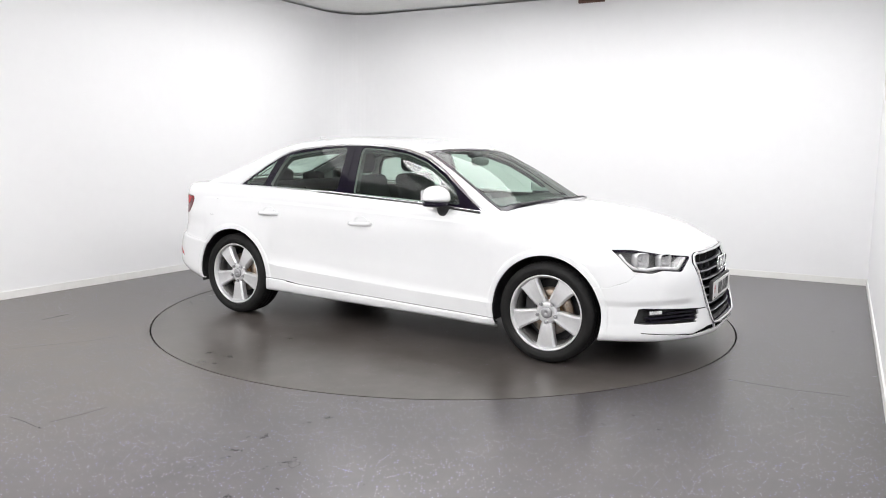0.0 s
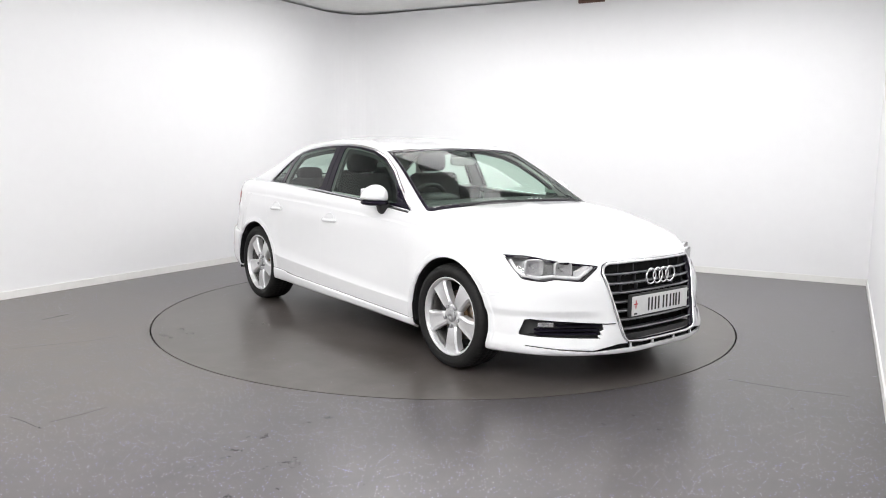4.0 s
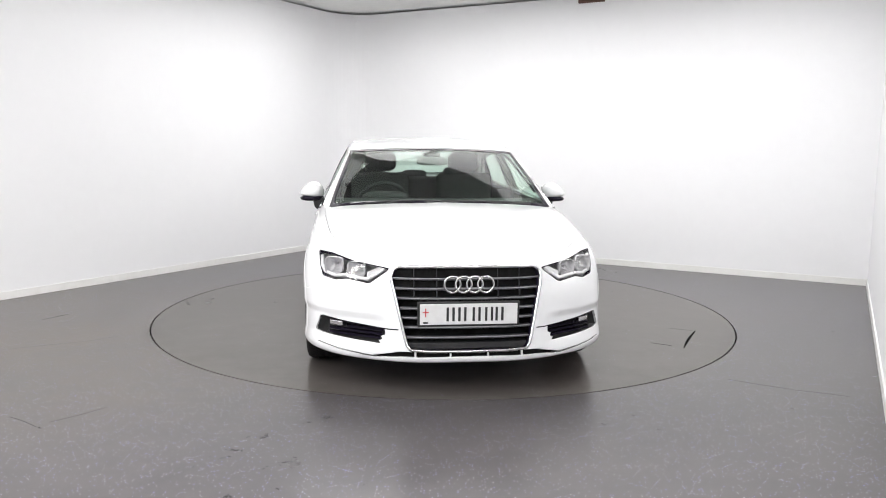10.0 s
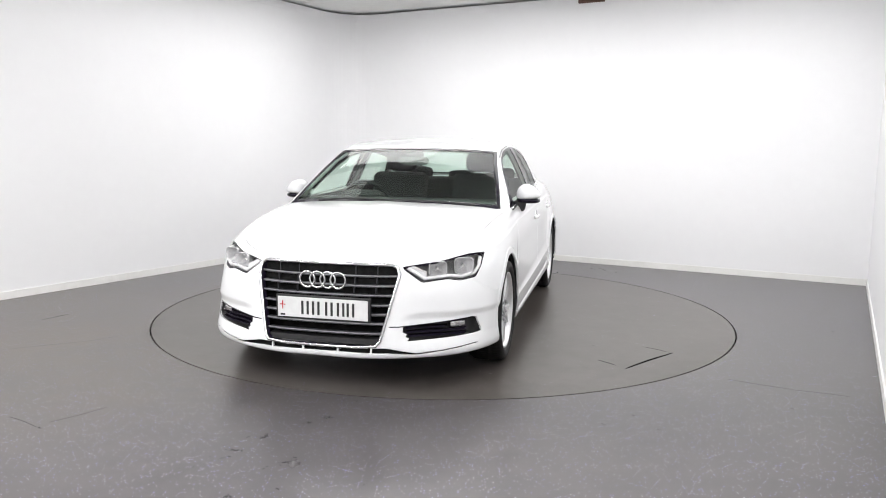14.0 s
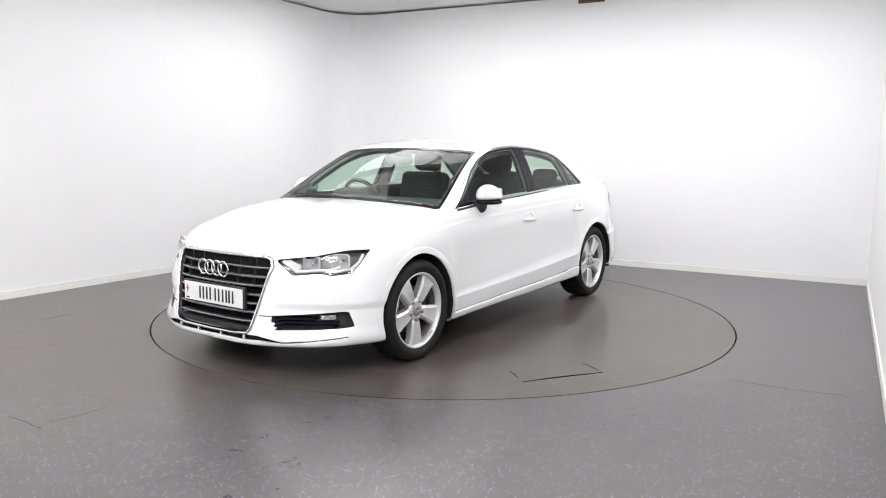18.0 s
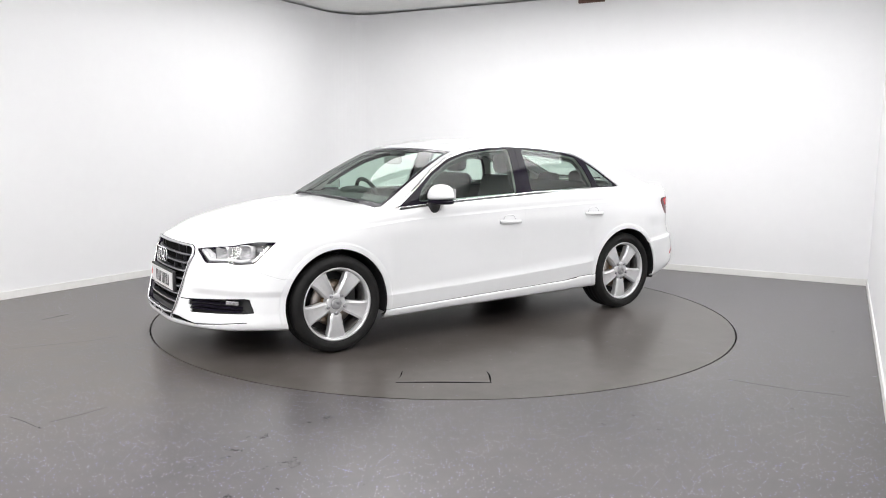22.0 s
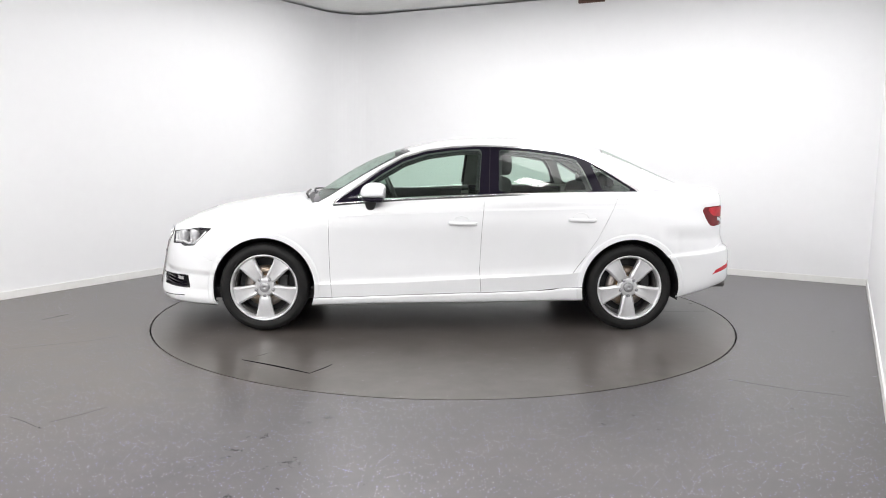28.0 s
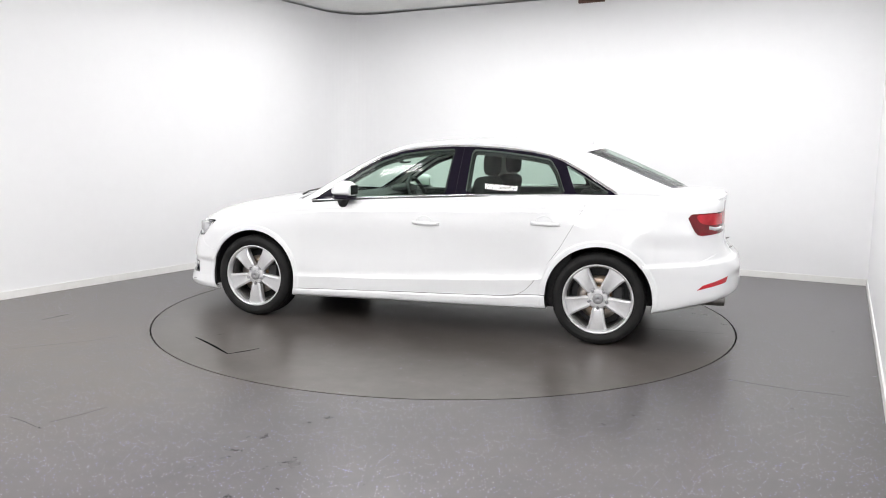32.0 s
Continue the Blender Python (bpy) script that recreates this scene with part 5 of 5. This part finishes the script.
# ---- car: cabin ----


def front_seat(y):
    e = new("front_seat")
    e.parent = car
    e["label"] = "dark cloth front seat with headrest"
    part("cushion", box((0.52, 0.50, 0.16), (0.02, y, 0.50), 0.05, 4), CLOTH, e, "", True)
    part("backrest", box((0.13, 0.48, 0.60), (-0.36, y, 0.81), 0.055, 4, Matrix.Translation((0, 0, 0)) @ Matrix.Rotation(radians(-14), 4, "Y")), CLOTH, e, "", True)
    for dy in (-0.07, 0.07):
        part("headrest_post", tube(((-0.425, y + dy, 1.05), (-0.437, y + dy, 1.15)), 0.006, 8), CHROME, e, "bright headrest post", True)
    part("headrest", blob((0.105, 0.27, 0.17), (-0.447, y, 1.195), 0.6), CLOTH, e, "", True)


front_seat(-0.355)
front_seat(0.355)
bench = part("rear_seat", box((0.5, 1.22, 0.18), (-0.78, 0, 0.50), 0.05, 4), CLOTH, car, "dark cloth rear bench", True)
part("backrest", box((0.15, 1.20, 0.56), (-1.12, 0, 0.77), 0.05, 4, Matrix.Rotation(radians(-22), 4, "Y")), CLOTH, bench, "", True)
for y in (-0.40, 0.0, 0.40):
    part("headrest", blob((0.09, 0.24, 0.12 if y else 0.09), (-1.235, y, 1.075 if y else 1.06), 0.65), CLOTH, bench, "", True)
part("parcel_shelf", box((0.46, 1.1, 0.03), (-1.47, 0, 0.985), 0.01), CLOTH, car, "dark parcel shelf")
dash = part("dashboard", sweep([(0.62, y, 0.80) for y in np.linspace(-0.70, 0.70, 9)], ((0.36, 0.10), (0.20, 0.145), (0.0, 0.155), (-0.12, 0.13), (-0.16, 0.05), (-0.10, -0.28), (0.36, -0.28))), BLACK, car, "dark soft-touch dashboard")
part("instrument_hood", blob((0.2, 0.34, 0.09), (0.545, -0.36, 0.955), 0.8), BLACK, dash, "", True)
part("centre_console", box((0.9, 0.2, 0.3), (0.05, 0, 0.48), 0.04, 3), BLACK, car, "dark centre console", True)
steering = new("steering_wheel")
steering.parent = car
steering["label"] = "black three-spoke steering wheel"
tilt = Matrix.Translation((0.405, -0.365, 0.885)) @ Matrix.Rotation(radians(24), 4, "Y")
bm = tube([(0, 0.185 * math.cos(a), 0.185 * math.sin(a)) for a in np.linspace(0, 2 * math.pi, 37)[:-1]], 0.016, 10, closed=True)
bmesh.ops.transform(bm, matrix=tilt, verts=bm.verts)
part("steering_rim", bm, BLACK, steering, "", True)
for size, at in (((0.05, 0.13, 0.12), (0.01, 0, 0)), ((0.02, 0.36, 0.04), (0.01, 0, 0)), ((0.02, 0.05, 0.18), (0.01, 0, -0.09))):
    bm = box(size, at, 0.008)
    bmesh.ops.transform(bm, matrix=tilt, verts=bm.verts)
    part("spoke", bm, BLACK, steering)
im = part("interior_mirror", blob((0.045, 0.235, 0.064), (0.40, -0.006, 1.215), 0.55), MID_GREY, car, "black framed interior mirror", True)
part("glass", box((0.004, 0.2, 0.046), (0.376, -0.006, 1.222), 0.001), REFLECTOR, im, "mirror glass")
part("mirror_stem", tube(((0.40, -0.006, 1.235), (0.36, -0.006, 1.27)), 0.014, 8), BLACK, im)
part("sensor_box", blob((0.10, 0.13, 0.045), (0.355, -0.006, 1.262), 0.7), BLACK, im, "dark sensor cover", True)
for sg in BOTH:
    part("door_card", box((0.98, 0.03, 0.66), (0.29, 0.755 * sg, 0.62), 0.01), BLACK, doors["f", sg], "dark door lining")
    part("door_card", box((0.86, 0.03, 0.70), (-0.69, 0.745 * sg, 0.63), 0.01), BLACK, doors["r", sg], "dark door lining")

for ob in list(car.children):
    mount(ob)

# ---- turntable ----
bm, rows = ring_sheet((0.4, 0.9, 1.4, 1.9, TABLE_R), 0.0)
centre = bm.verts.new((0, 0, 0))
for i in range(STEPS):
    bm.faces.new((centre, rows[0][i], rows[0][(i + 1) % STEPS]))
low = [bm.verts.new((q.co.x, q.co.y, -0.04)) for q in rows[-1]]
for i in range(STEPS):
    bm.faces.new((rows[-1][i], low[i], low[(i + 1) % STEPS], rows[-1][(i + 1) % STEPS]))
turntable = tagged(part("turntable", bm, TABLE), "round worn grey vinyl turntable set flush in the floor", "turntable")

# a raised cut in the covering: two thin open edges that meet at a corner, in the car's frame
OFF = Vector((-0.002, -0.141))


def groove(a, b, wide, name, mat, label, z=0.0012):
    """A slender flat mark on the floor covering, tapering to its ends."""
    a, b = Vector(a), Vector(b)
    d = (b - a).normalized()
    n = Vector((-d.y, d.x))
    bm = bmesh.new()
    up, down = [], []
    for k in range(9):
        u = k / 8
        w = wide * (0.35 + 0.65 * math.sin(math.pi * min(max(u, 0.02), 0.98)))
        q = a.lerp(b, u) + n * 0.004 * math.sin(5 * u + a.x * 9)
        up.append(bm.verts.new((*(q + n * w / 2), z)))
        down.append(bm.verts.new((*(q - n * w / 2), z * 0.2)))
    for k in range(8):
        bm.faces.new((down[k], down[k + 1], up[k + 1], up[k]))
    bmesh.ops.recalc_face_normals(bm, faces=bm.faces)
    return part(name, bm, mat, None, label)


for a, b, wide in (((1.172, 1.437), (1.272, 1.545), 0.007), ((1.325, 1.605), (0.868, 1.899), 0.020), ((0.868, 1.899), (0.759, 1.713), 0.011)):
    groove(Vector(a) + OFF, Vector(b) + OFF, wide, "open_cut", DARK, "open cut in the floor covering").parent = turntable
for a, b, wide in (((-1.60, 0.22), (-2.16, 0.20), 0.006), ((0.835, 1.385), (0.82, 1.40), 0.012), ((-0.58, 1.41), (-0.60, 1.43), 0.014), ((-0.66, 1.81), (-0.68, 1.825), 0.016),
                   ((0.05, -0.93), (0.14, -0.97), 0.006), ((0.2, -0.98), (0.28, -1.02), 0.006)):
    groove(Vector(a) + OFF, Vector(b) + OFF, wide, "scuff", SCUFF, "pale scuff on the covering").parent = turntable
floor_ob = bpy.data.objects["floor"]
for a, b, wide, mat in (((-3.03, -0.51), (-2.92, -0.32), 0.010, FAINT), ((-2.86, -1.38), (-2.41, -1.13), 0.009, SCUFF), ((-2.41, -1.13), (-2.25, -0.99), 0.008, SCUFF),
                        ((-2.10, -2.57), (-1.88, -2.705), 0.003, FAINT), ((-1.87, -2.64), (-1.69, -2.42), 0.003, FAINT), ((1.66, -1.83), (1.95, -2.007), 0.003, FAINT),
                        ((1.95, -2.007), (2.21, -2.12), 0.003, FAINT), ((-1.89, -2.70), (-1.87, -2.715), 0.006, DARK), ((0.95, -2.45), (0.965, -2.455), 0.008, DARK),
                        ((2.88, -0.62), (2.895, -0.6), 0.010, FAINT), ((1.80, -2.32), (1.81, -2.335), 0.008, DARK)):
    groove(a, b, wide, "floor_scuff", mat, "thin mark on the floor").parent = floor_ob


# a short brown batten at the top of the back wall
batten = tagged(part("timber_batten", box((0.30, 0.03, 0.075), (0, 0, 0), 0.004), TIMBER), "short brown timber batten fixed at the top of the white wall", "batten")
batten.matrix_world = pose(1.625, 2.705, 2.992, 0, 0, -28.0)


def motions():
    rows = [(t / 4, pose(0, 0, 0, 0, 0, START_ANGLE + TURN_RATE * t / 4)) for t in range(129)]
    walk(car, rows)
    walk(turntable, rows)


motions()
